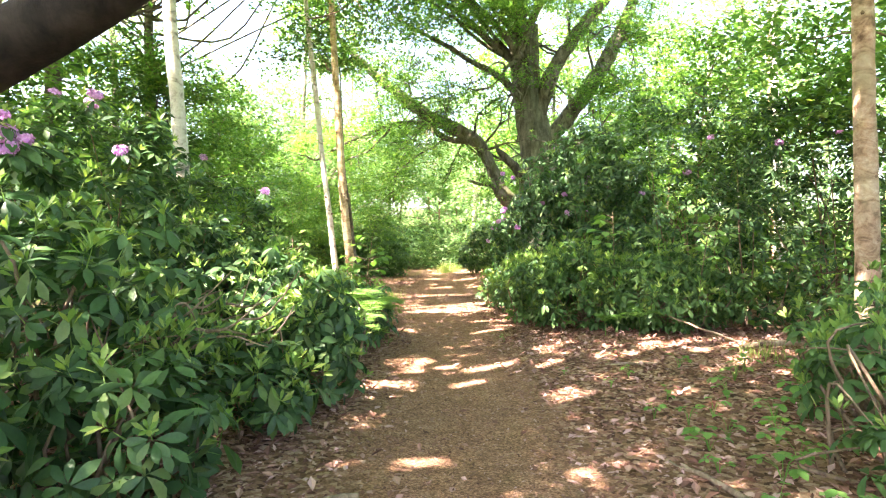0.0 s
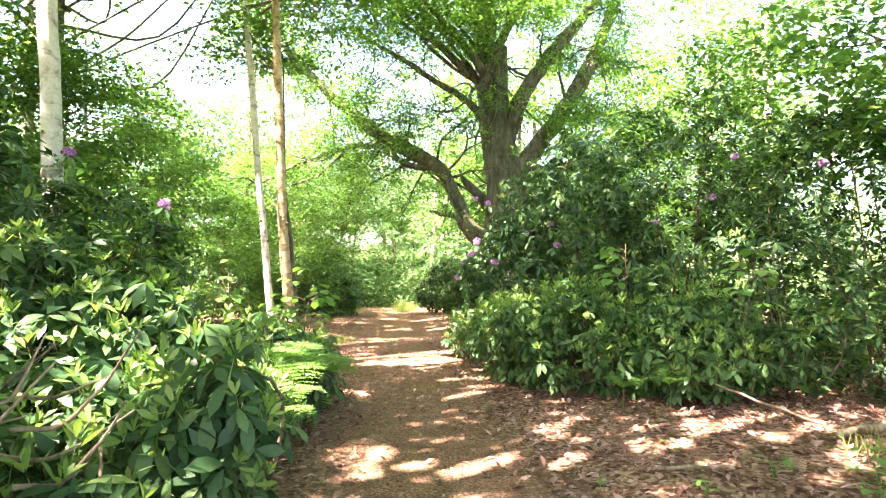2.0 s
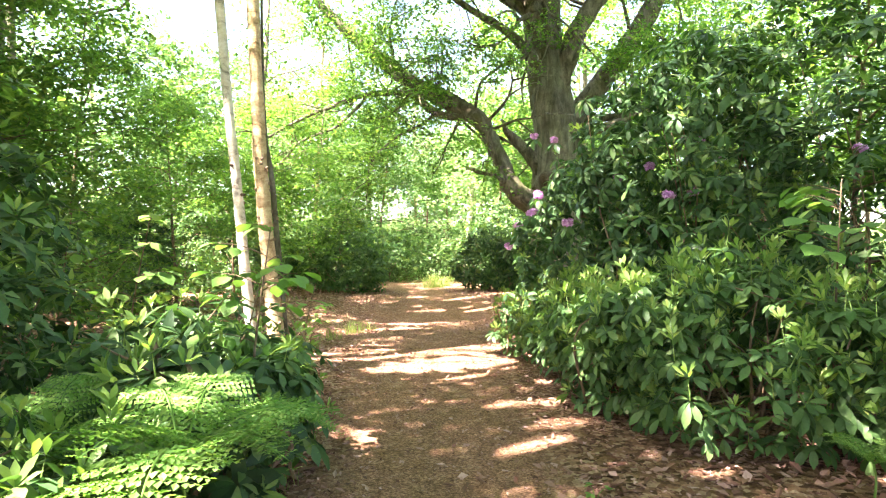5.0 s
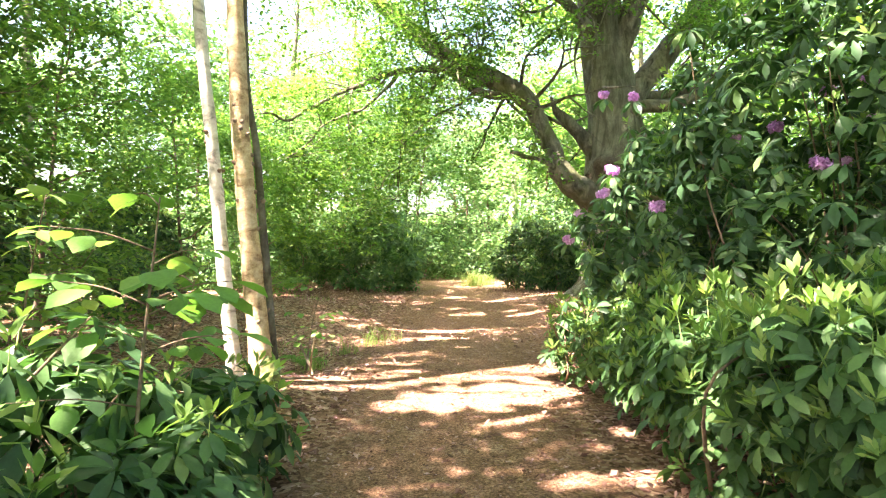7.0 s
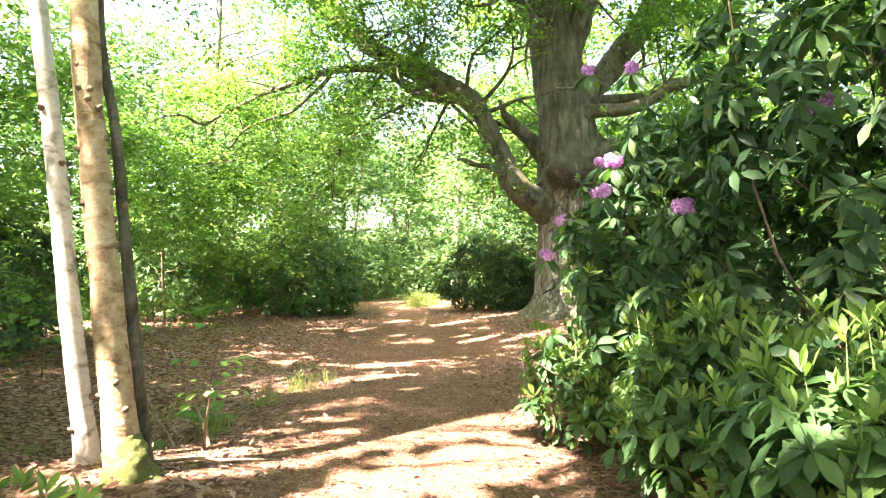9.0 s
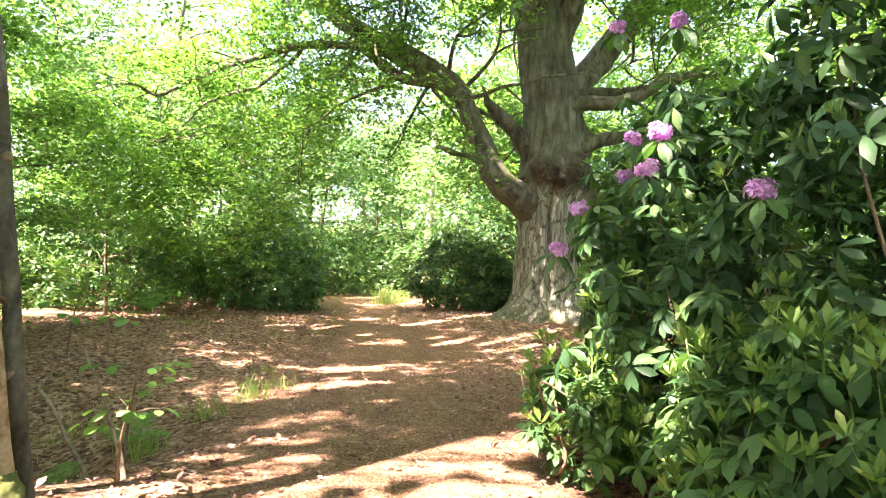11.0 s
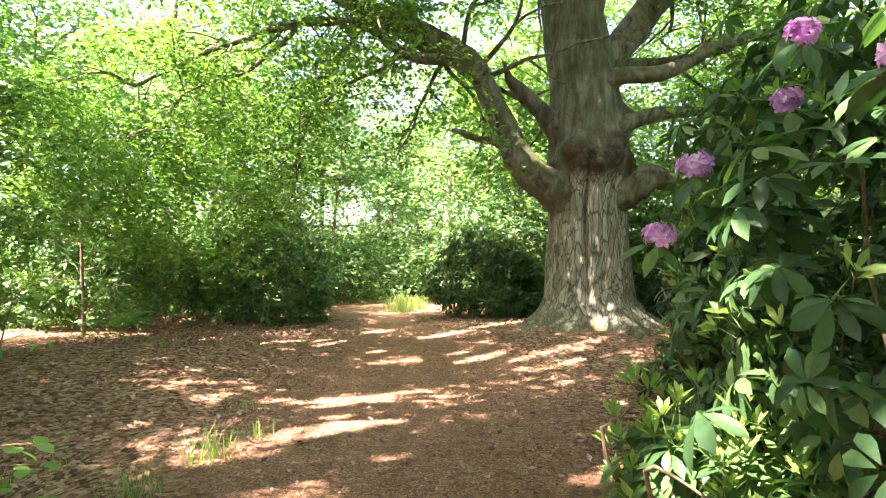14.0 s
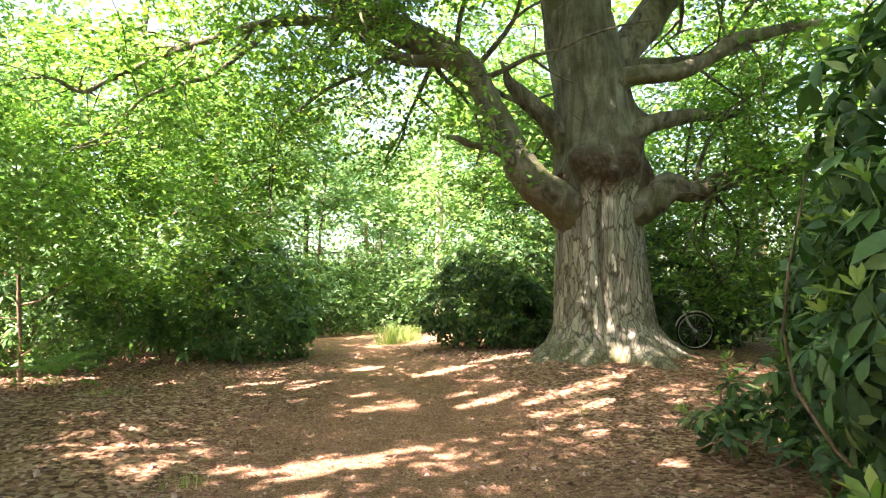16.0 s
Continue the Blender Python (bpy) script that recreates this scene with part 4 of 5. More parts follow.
    for k in range(30):
        tx, ty, tz = -5.5 + 2.2 * (k % 6) + r.uniform(-0.9, 0.9), 15.2 + 1.3 * (k // 6) + r.uniform(-0.6, 0.6), r.uniform(9.8, 12.5)
        sx, sy, sz = 2.5 + r.uniform(-0.15, 0.15), 21.55, r.uniform(7.6, 12.0)
        hump = r.uniform(0.3, 1.1)
        pts = [(sx, sy, sz, 0.075), (sx * 0.7 + tx * 0.3 + r.normal() * 0.3, sy * 0.7 + ty * 0.3, sz * 0.7 + tz * 0.3 + hump * 0.7, 0.055), (sx * 0.35 + tx * 0.65 + r.normal() * 0.4, sy * 0.35 + ty * 0.65 + r.normal() * 0.3, sz * 0.35 + tz * 0.65 + hump, 0.032), (tx, ty, tz, 0.008)]
        line = limb(pts, 7, 0.12, "upper_branch")
        upper += [q[:3] for q in line[len(line) * 2 // 5::5]]
    hanging = []
    for k in range(24):
        a = arms[(0, 1, 0, 1, 2, 3)[k % 6]]
        q = a[int(len(a) * r.uniform(0.45, 0.98))]
        way = np.array((r.uniform(-1, 0.35), r.uniform(-0.9, 0.9), r.uniform(-0.45, 0.15)))
        d, p, w = unit(way), q[:3].copy(), max(0.012, min(0.032, q[3] * 0.4))
        pts = [(p[0] + bx, p[1] + by, p[2] + bz, w)]
        for i in range(4):
            d = unit(d + r.normal(size=3) * 0.25 + np.array((0, 0, -0.12)))
            p = p + d * r.uniform(0.45, 0.75)
            pts.append((p[0] + bx, p[1] + by, p[2] + bz, w * (1 - 0.22 * (i + 1))))
        hanging += [q[:3] for q in limb(pts, 6, 0.15, "side_branch")[12::9]]
    tips = []
    for a in arms:
        n = len(a)
        for i in range(int(n * 0.4), n, 2):
            if math.hypot(a[i][0] + 0.15, a[i][1]) < 1.5 and a[i][2] < 7:
                continue
            out, ends = [], []
            w = unit(r.normal(size=3) + np.array((0, -0.25, 0.0)))
            branch_out(a[i][:3], w, r.uniform(1.2, 2.4), max(0.012, a[i][3] * 0.25), 1, r, out, ends, 0.09)
            hb = Heap()
            for pp, sd in out:
                hb.add(*tube(pp, sd, 2))
            child("branch", hb.mesh("branch", [LIMBBARK], True), ob)
            if r.uniform() < 0.92:
                tips += ends
    h = Heap()
    tips = np.array(tips)
    keep = ~((np.hypot(tips[:, 0] + 0.2, tips[:, 1]) < 1.7) & (tips[:, 2] < 6.5)) & ~((np.abs(tips[:, 0]) < 1.7) & (tips[:, 1] < 0.3) & (tips[:, 2] < 5.6))
    keep &= ~((tips[:, 1] < 0.3) & (tips[:, 0] > -4.8) & (tips[:, 0] < -0.4) & (tips[:, 2] < 8.0) & (r.uniform(size=len(tips)) < 0.66))
    leaves_on(h, upper, 13, 0.65, r, FARSPRAYS, 1.1, 0.6, at=(bx, by, bz))
    leaves_on(h, hanging, 4, 0.22, r, SPRAYS, 1.15, at=(bx, by, bz))
    leaves_on(h, tips[keep], 5, 0.36, r, SPRAYS, 1.0, at=(bx, by, bz))
    tagged(child("crown", h.mesh("crown", [BEECH]), ob), kind="stuff")
    return ob


old_tree()


# ---- slim trees near the path ----
def slim_tree(name, label, stems, bark, r, twigs=6, knots=14, crown=(), dense=6, moss=False):
    x, y = stems[0][0][0], stems[0][0][1]
    z = ground_z(x, y)
    ob = thing(name, x, y, z, label, "tree")
    for pts in stems:
        loc = [(a - x, b - y, c - z, w) for a, b, c, w in pts]
        v, t = tube(loc, 18, 10, 0.10, 4.0, x)
        trunk = child("trunk", mesh_of("trunk", v, t, [bark], smooth=True), ob)
        sp = smooth_path(loc, 12)
        for k in range(knots):
            q = sp[int(len(sp) * (0.03 + 0.6 * r.uniform()))]
            a = r.uniform(0, 2 * math.pi)
            d = np.array((math.cos(a), math.sin(a), 0.5))
            e = q[:3] + d * q[3] * 0.86
            v, t = tube([(*(e - d * 0.02), 0.028), (*(e + d * 0.010), 0.02), (*(e + d * r.uniform(0.016, 0.04)), 0.008)], 6, 2)
            child("knot", mesh_of("knot", v, t, [TWIG], smooth=True), trunk)
    if moss:
        a, b, c, w = stems[0][0]
        v, t = tube([(0.04, -0.03, -0.12, w * 1.1), (0.035, -0.03, 0.02, w * 0.80), (0.03, -0.02, 0.08, w * 0.68), (0.02, -0.01, 0.14, w * 0.56), (0.01, 0, 0.22, w * 0.45)], 22, 5, 0.35, 9.0, 3.3)
        child("moss", mesh_of("moss", v, t, [MOSS], smooth=True), ob, "yellow-green moss on the foot")
    if crown:
        out, tips = [], []
        for (a, b, c), ln in crown:
            branch_out((a - x, b - y, c - z), (r.normal(), r.normal(), 0.3), ln, 0.025, 1, r, out, tips, 0.02)
        hb = Heap()
        for pp, sd in out:
            hb.add(*tube(pp, sd, 2))
        tagged(child("branchwork", hb.mesh("branchwork", [TWIG], True), ob), kind="stuff")
        h = Heap()
        leaves_on(h, tips, dense, 0.32, r, SPRAYS, 0.9, at=(x, y, z))
        tagged(child("crown", h.mesh("crown", [BEECH]), ob), kind="stuff")
    return ob


r0 = np.random.default_rng(21)
slim_tree("slim_tree", "slender pale-barked tree with knots and a mossy foot", [[(-1.76, 12.0, -0.1, 0.17), (-1.77, 12.0, 0.16, 0.11), (-1.87, 12.0, 1.05, 0.087), (-1.97, 12.0, 2.0, 0.08), (-2.05, 12.0, 3.0, 0.074), (-2.24, 12.05, 6.3, 0.06), (-2.35, 12.2, 9.5, 0.03)]], PALEBARK, r0, knots=34, crown=[((-2.2, 12.0, 6.0), 1.8), ((-2.25, 12.1, 7.0), 2.0), ((-2.3, 12.1, 8.0), 2.0), ((-2.35, 12.2, 9.0), 1.6), ((-2.15, 12.0, 4.8), 1.2), ((-2.2, 12.0, 6.6), 2.2), ((-2.3, 12.1, 7.5), 2.2), ((-2.3, 12.2, 8.6), 2.0)], dense=9, moss=True)
slim_tree("slim_tree", "slender pale-barked tree leaning a little", [[(-2.1, 12.25, -0.15, 0.12), (-2.12, 12.25, 0.2, 0.075), (-2.23, 12.25, 1.05, 0.063), (-2.35, 12.25, 2.15, 0.057), (-2.47, 12.25, 3.1, 0.054), (-2.6, 12.25, 4.4, 0.058), (-2.83, 12.3, 6.5, 0.045), (-3.0, 12.4, 9.0, 0.02)]], BIRCH, r0, knots=20, crown=[((-2.8, 12.3, 6.0), 1.6), ((-2.9, 12.3, 7.2), 1.8), ((-2.95, 12.4, 8.4), 1.5)])
slim_tree("slim_tree", "thin dark stem growing beside the pale trunk", [[(-1.66, 12.12, -0.05, 0.05), (-1.72, 12.12, 0.4, 0.038), (-1.82, 12.1, 1.43, 0.034), (-1.9, 12.1, 2.2, 0.03), (-2.0, 12.1, 2.9, 0.024), (-2.1, 12.2, 5.0, 0.01)]], LIMBBARK, r0, knots=4)
slim_tree("birch_tree", "silver birch trunk with dark scars above the bushes", [[(-3.75, 8.75, 0.0, 0.14), (-3.8, 8.75, 2.0, 0.11), (-3.87, 8.75, 3.3, 0.10), (-4.0, 8.75, 5.0, 0.09), (-4.1, 8.8, 8.0, 0.06), (-4.2, 8.8, 11.0, 0.02)]], BIRCH, r0, crown=[((-4.0, 8.8, 5.5), 1.6), ((-4.1, 8.8, 7.0), 1.9), ((-4.1, 8.8, 8.5), 1.8), ((-4.15, 8.8, 10.0), 1.6)])
slim_tree("slim_tree", "straight trunk with rough reddish bark and old scars", [[(4.3, 6.0, 0.1, 0.13), (4.28, 6.0, 1.0, 0.115), (4.22, 6.0, 3.0, 0.10), (4.15, 6.0, 6.0, 0.085), (4.1, 6.0, 10.0, 0.03)]], PINEBARK, r0, knots=24, crown=[((4.15, 6.0, 6.5), 2.0), ((4.1, 6.0, 7.6), 2.2), ((4.1, 6.0, 8.8), 1.8)])
slim_tree("leaning_tree", "leaning trunk arching over the path, its bark coloured dark for shade", [[(-3.7, 1.9, 0.0, 0.16), (-2.6, 1.75, 1.15, 0.11), (-1.75, 1.65, 1.66, 0.095), (-1.18, 1.6, 1.96, 0.085), (-0.72, 1.55, 2.22, 0.08), (0.1, 1.3, 2.9, 0.07), (1.2, 1.0, 4.2, 0.05), (1.8, 0.8, 5.6, 0.02)]], SHADEBARK, r0, knots=3, crown=[((0.1, 1.3, 2.9), 1.2), ((1.0, 1.0, 4.0), 1.8), ((1.6, 0.9, 5.0), 1.8)])


# ---- the leafy roof over the path ----
def canopy_trees():
    """Tall trees whose crowns meet over the path, with gaps in the roof of leaves."""
    grow_crowns(91, [(5.2, 28.0, 10.0), (9.4, 26.5, 10.0)], (2.0, 12, 24.5, 32), (3.8, 10.5), 1.5)
    grow_crowns(92, [(-5.8, 0.8, 12.0), (-6.2, 5.0, 13.0), (-6.9, 10.6, 13.0), (-7.6, 15.6, 13.0), (-8.5, -5.0, 12.0), (5.6, 4.2, 12.0), (1.2, -4.0, 12.0)], (-13, 4.5, -9, 16.8), (8.5, 13.0), 1.0)
    grow_crowns(93, [(-6.0, 2.6, 12.0), (7.0, 1.0, 11.0)], (-9, 11, -5, 5.5), (6.8, 9.5), 1.5)


def grow_crowns(seed, feet, area, heights, apart, span=7.5):
    r = np.random.default_rng(seed)
    held = [[] for f in feet]
    spots = []
    for k in range(4200):
        p = np.array((r.uniform(area[0], area[1]), r.uniform(area[2], area[3]), r.uniform(*heights)))
        if any(((p - q) ** 2 * np.array((1, 1, 0.3))).sum() < apart ** 2 for q in spots):
            continue
        near = [math.hypot(p[0] - f[0], p[1] - f[1]) for f in feet]
        if min(near) < span:
            spots.append(p)
            held[int(np.argmin(near))].append(p)
    for (x, y, hh), mine in zip(feet, held):
        z = ground_z(x, y)
        ob = thing("broadleaf_tree", x, y, z, "tall broadleaved tree roofing the path with leaves", "tree", "woodland trees")
        trunk = [(0, 0, -0.1, 0.2), (0.05, 0, 1.5, 0.15), (-0.1, 0.1, hh * 0.5, 0.12), (0, 0, hh * 0.8, 0.07), (0.1, 0, hh, 0.02)]
        v, t = tube(trunk, 12, 6, 0.14, 4.0, x)
        child("trunk", mesh_of("trunk", v, t, [LIMBBARK], smooth=True), ob)
        h = Heap()
        for p in mine:
            q = p - np.array((x, y, z))
            start = np.array((0, 0, min(hh * 0.85, max(2.5, q[2] - 0.55 * math.hypot(q[0], q[1])))))
            mid = start * 0.5 + q * 0.5 + np.array((0, 0, 0.25)) + r.normal(size=3) * 0.15
            bend = r.normal(size=(2, 3)) * 0.09 * np.linalg.norm(q - start)
            v, t = tube([(*start, 0.035), (*(start * 0.72 + mid * 0.28 + bend[0]), 0.026), (*mid, 0.02), (*(mid * 0.5 + q * 0.5 + bend[1] * 0.6), 0.012), (*q, 0.005)], 5, 4)
            child("limb", mesh_of("limb", v, t, [LIMBBARK], smooth=True), ob)
            leaves_on(h, [q], 14, 0.42, r, FARSPRAYS, 1.2, 0.7, at=(x, y, z))
            leaves_on(h, [mid, mid * 0.5 + q * 0.5], 3, 0.4, r, FARSPRAYS, 0.75, 0.5, at=(x, y, z))
        if mine:
            tagged(child("crown", h.mesh("crown", [BEECH]), ob), kind="stuff")


canopy_trees()


# ---- the wood round about ----
def build_wood():
    r = np.random.default_rng(33)
    protos = []
    spec = (("broadleaf_tree", "tall broadleaved woodland tree in fresh leaf", 13, 0.17, LIMBBARK, 0.25, 11, 3.4, 3), ("broadleaf_tree", "slender woodland tree with airy green crown", 11, 0.11, PALEBARK, 0.22, 10, 2.6, 3),
            ("birch_tree", "tall silver birch with pale trunk among the woods", 14, 0.14, BIRCH, 0.4, 9, 2.6, 3), ("young_tree", "young understorey tree with low leafy branches", 6, 0.06, TWIG, 0.1, 13, 2.0, 4))
    spots = {0: [(-7, 29), (6.5, 30), (-13, 24), (13, 27), (-3.5, 38), (9, 40), (-16, 34), (16, 18), (19, 36), (-22, 22), (3, 48), (-11, 46), (12, 9), (-6, -7), (3, -9), (-30, 40), (28, 44)],
             1: [(-4.5, 27.5), (9.5, 17), (-15, 12), (5, 35), (-1, 43), (14, 33), (-8, 35), (-18, 17), (11, 4), (20, 27), (-14, 8)],
             2: [(1.5, 30), (-6.5, 33), (10, 23), (8.5, 15.0), (-19, 29), (17, 24), (7, 45)],
             3: [(-5.2, 25.5), (-8.5, 25), (-10, 29.5), (-5.5, 30.5), (4, 31.5), (2.5, 28.4), (6.5, 30), (-8, 33), (-4.8, 36), (-15.5, 27), (-12, 33), (2.8, 36), (-0.5, 44), (1.5, 46), (-3, 42), (1.0, 36), (4.5, 29), (8, 27.5), (-2.6, 34), (11, 20), (6, 41), (-14, 28), (12, 14), (-0.2, 40)]}
    for k, (nm, lab, hh, rad, bark, cf, limbs, reach, per) in enumerate(spec):
        x, y = spots[k][0]
        ob = wood_tree(nm, lab, x, y, hh, rad, (0.4, 0.2), bark, HAZYLEAF, r, cf, limbs, reach, per, "woodland trees")
        for x, y in spots[k][1:]:
            s = r.uniform(0.85, 1.25)
            c = copy_thing(ob, Matrix.Translation((x, y, ground_z(x, y) - 0.05)) @ Matrix.Rotation(r.uniform(0, 6.28), 4, "Z") @ Matrix.Scale(s, 4))


build_wood()


def wood_edge():
    """Small-leaved young trees along the edge of the clearing, and the far woods all round."""
    r = np.random.default_rng(45)
    ob = wood_tree("young_tree", "young broadleaved tree at the clearing edge", -6.1, 12.9, 4.6, 0.045, (0.3, -0.2), TWIG, BEECH, r, 0.1, 13, 1.6, 5, "young trees", False)
    for x, y, s in ((6.8, 6.2, 1.4), (7.4, 9.2, 1.45), (5.2, 12.6, 1.1), (-5.9, 12.8, 1.0), (-7.8, 11.0, 1.4), (-7.4, 8.0, 1.2), (-6.2, 15.2, 1.0), (-5.6, 18.4, 0.9), (6.2, 17.0, 1.0), (-5.4, 21.6, 0.8)):
        copy_thing(ob, Matrix.Translation((x, y, ground_z(x, y) - 0.03)) @ Matrix.Rotation(r.uniform(0, 6.28), 4, "Z") @ Matrix.Scale(s, 4))
    n = 5200
    a = r.uniform(0, 2 * math.pi, n)
    d = 38 + 30 * r.uniform(size=n)
    top = np.array([9 + 5 * noise.noise(Vector((math.cos(q) * 4, math.sin(q) * 4, 2))) for q in a])
    P = np.stack([d * np.cos(a), 14 + d * np.sin(a), 0.3 + top * r.uniform(size=n) ** 1.3 * 1.2], 1)
    h = Heap()
    F = frames_about(unit(r.normal(size=(n, 3)) * 0.6 + np.array((0, 0, 0.8))), r.uniform(1.6, 3.0, n), r)
    which = r.integers(0, 4, n)
    for j in range(4):
        h.scatter(FARSPRAYS[j], F[which == j], P[which == j])
    tagged(new("far_woods", h.mesh("far_woods", [HAZYLEAF])), "distant sunlit woodland foliage closing the view", "woods", kind="stuff")


wood_edge()


# ---- small plants ----
def frond(length, r):
    """A bracken frond along +y: a curved stalk with rows of toothed leaflets."""
    h = Heap()
    n = 20
    fl, ft = flat_leaf(1.0, 0.62)
    for i in range(n):
        f = (i + 1) / n
        p = np.array((0, length * f * (1 - 0.15 * f), length * (0.55 * f - 0.75 * f * f)))
        side = length * 0.34 * (1 - f) ** 0.75 * min(1, 3.0 * f + 0.15)
        for sgn in (-1, 1):
            k = max(3, int(side / 0.017))
            way = np.array((sgn * 0.95, 0.35 + r.uniform(-0.08, 0.08), -0.10 + r.uniform(-0.12, 0.08)))
            for j in range(k):
                g = (j + 0.6) / k
                q = p + way * side * g
                s = min(side * 0.3, length / n * 0.8) * (1.1 - 0.6 * g) + 0.004
                for s2 in (-1, 1):
                    m = rot3(r.uniform(-0.35, 0.1), r.uniform(-0.3, 0.3), math.atan2(-way[0], way[1]) + s2 * (1.05 + r.uniform(-0.2, 0.2)))
                    h.add((fl * s) @ m.T + q, ft)
    stalk = [(0, length * f * (1 - 0.15 * f), length * (0.55 * f - 0.75 * f * f), 0.004 * (1.2 - f)) for f in (0, 0.3, 0.6, 0.9)]
    h.add(*tube(stalk, 4, 3))
    return h.mesh("frond", [FERN])


FRONDS = [frond(0.75, rng), frond(0.6, rng)]


def fern(x, y, size, count, seed, lift=0.25, z_up=0.0, label="bright green bracken fern with arching fronds"):
    r = np.random.default_rng(seed)
    z = ground_z(x, y) + z_up
    ob = thing("fern", x, y, z, label, "fern", "ferns by the path")
    for i in range(count):
        f = child("frond", FRONDS[i % 2], ob)
        f.matrix_basis = Matrix.Rotation(2 * math.pi * i / count + r.uniform(-0.3, 0.3), 4, "Z") @ Matrix.Rotation(lift + r.uniform(-0.15, 0.3), 4, "X") @ Matrix.Scale(size * r.uniform(0.8, 1.15), 4)
    if z_up:
        v, t = tube([(0, 0, -z_up - 0.03, 0.007), (0.02, 0.01, -z_up * 0.5, 0.006), (0, 0, 0, 0.005)], 5, 3)
        child("stalk", mesh_of("stalk", v, t, [FERN], smooth=True), ob)
    return ob


for i, (x, y, s, n, up) in enumerate(((-1.0, 6.3, 0.95, 6, 0.42), (-1.25, 7.0, 1.0, 6, 0.45), (-0.95, 7.35, 1.15, 7, 0.55), (-1.5, 5.8, 0.9, 5, 0.6), (-1.15, 7.75, 1.2, 7, 0.35), (-1.6, 7.6, 1.0, 5, 0.5), (-1.35, 2.15, 0.7, 5, 0.15), (-1.0, 2.3, 0.55, 5, 0.05), (-3.9, 19.6, 1.0, 6, 0.2), (-0.98, 7.75, 0.9, 9, 0.45), (-0.95, 8.1, 0.9, 8, 0.45), (-1.95, 13.9, 0.65, 6, 0.05), (-2.3, 13.6, 0.5, 5, 0.05), (2.6, 7.9, 0.7, 5, 0.25), (2.2, 8.1, 0.6, 5, 0.2))):
    fern(x, y, s, n, 50 + i, 0.25, up)


def grass_tuft(x, y, blades, height, spread, seed, label="tuft of pale green woodland grass", group="grass tufts"):
    r = np.random.default_rng(seed)
    h = Heap()
    z0 = ground_z(x, y)
    for i in range(blades):
        a, d = r.uniform(0, 6.283), spread * r.uniform()
        bx, by = d * math.cos(a), d * math.sin(a)
        bz = ground_z(x + bx, y + by) - z0 - 0.01
        hh, w = height * r.uniform(0.3, 1.1), r.uniform(0.0018, 0.0036) * (1 + height)
        la = r.uniform(0, 6.283)
        out = np.array((math.cos(la), math.sin(la), 0))
        sd = np.array((-math.sin(la), math.cos(la), 0)) * w
        p0, b = np.array((bx, by, bz)), r.uniform(0.15, 0.9)
        p1 = p0 + np.array((0, 0, hh * 0.6)) + out * hh * b * 0.35
        p2 = p0 + np.array((0, 0, hh * (1 - 0.3 * b))) + out * hh * b
        h.add([p0 - sd, p0 + sd, p1 - sd * 0.8, p1 + sd * 0.8, p2], [(0, 1, 3), (0, 3, 2), (2, 3, 4)])
    ob = new("grass_tuft", h.mesh("grass_tuft", [GRASS]))
    ob.matrix_basis = pose(x, y, z0)
    return tagged(ob, label, "grass", group, "stuff")


for i, (x, y, n, hh, sp) in enumerate(((-1.3, 15.0, 90, 0.28, 0.2), (-1.1, 15.5, 40, 0.18, 0.2), (-1.55, 14.4, 70, 0.3, 0.2), (-1.8, 13.8, 50, 0.22, 0.2), (-2.6, 15.2, 60, 0.12, 0.4), (-2.9, 14.2, 90, 0.14, 0.4), (-2.4, 13.5, 100, 0.16, 0.35), (-2.7, 14.7, 80, 0.12, 0.4), (-1.7, 13.5, 50, 0.26, 0.15), (-3.3, 13.6, 90, 0.14, 0.4), (-3.4, 15.6, 50, 0.1, 0.4), (-1.45, 16.6, 60, 0.12, 0.2), (2.15, 15.0, 50, 0.1, 0.2), (2.0, 18.4, 40, 0.1, 0.2), (3.3, 6.1, 90, 0.22, 0.25), (3.7, 5.7, 70, 0.2, 0.2), (-0.9, 8.6, 50, 0.12, 0.12), (-3.2, 19.3, 90, 0.12, 0.4))):
    grass_tuft(x, y, n, hh, sp, 80 + i)
for i, (x, y) in enumerate(((0.1, 26.4), (0.45, 27.0))):
    grass_tuft(x, y, 330, 0.62 - 0.15 * i, 0.42, 120 + i, "tall sunlit grass at the bend of the path", "grass at the bend")

BROAD = [leaf(0.15, 0.105, 0.2, 0.2, 3), leaf(0.19, 0.13, 0.15, 0.35, 3)]
BROAD_M = [mesh_of("leaf", *b, [BEECH], smooth=True) for b in BROAD]
LIGHT_M = [mesh_of("leaf", *b, [FERN], smooth=True) for b in BROAD]


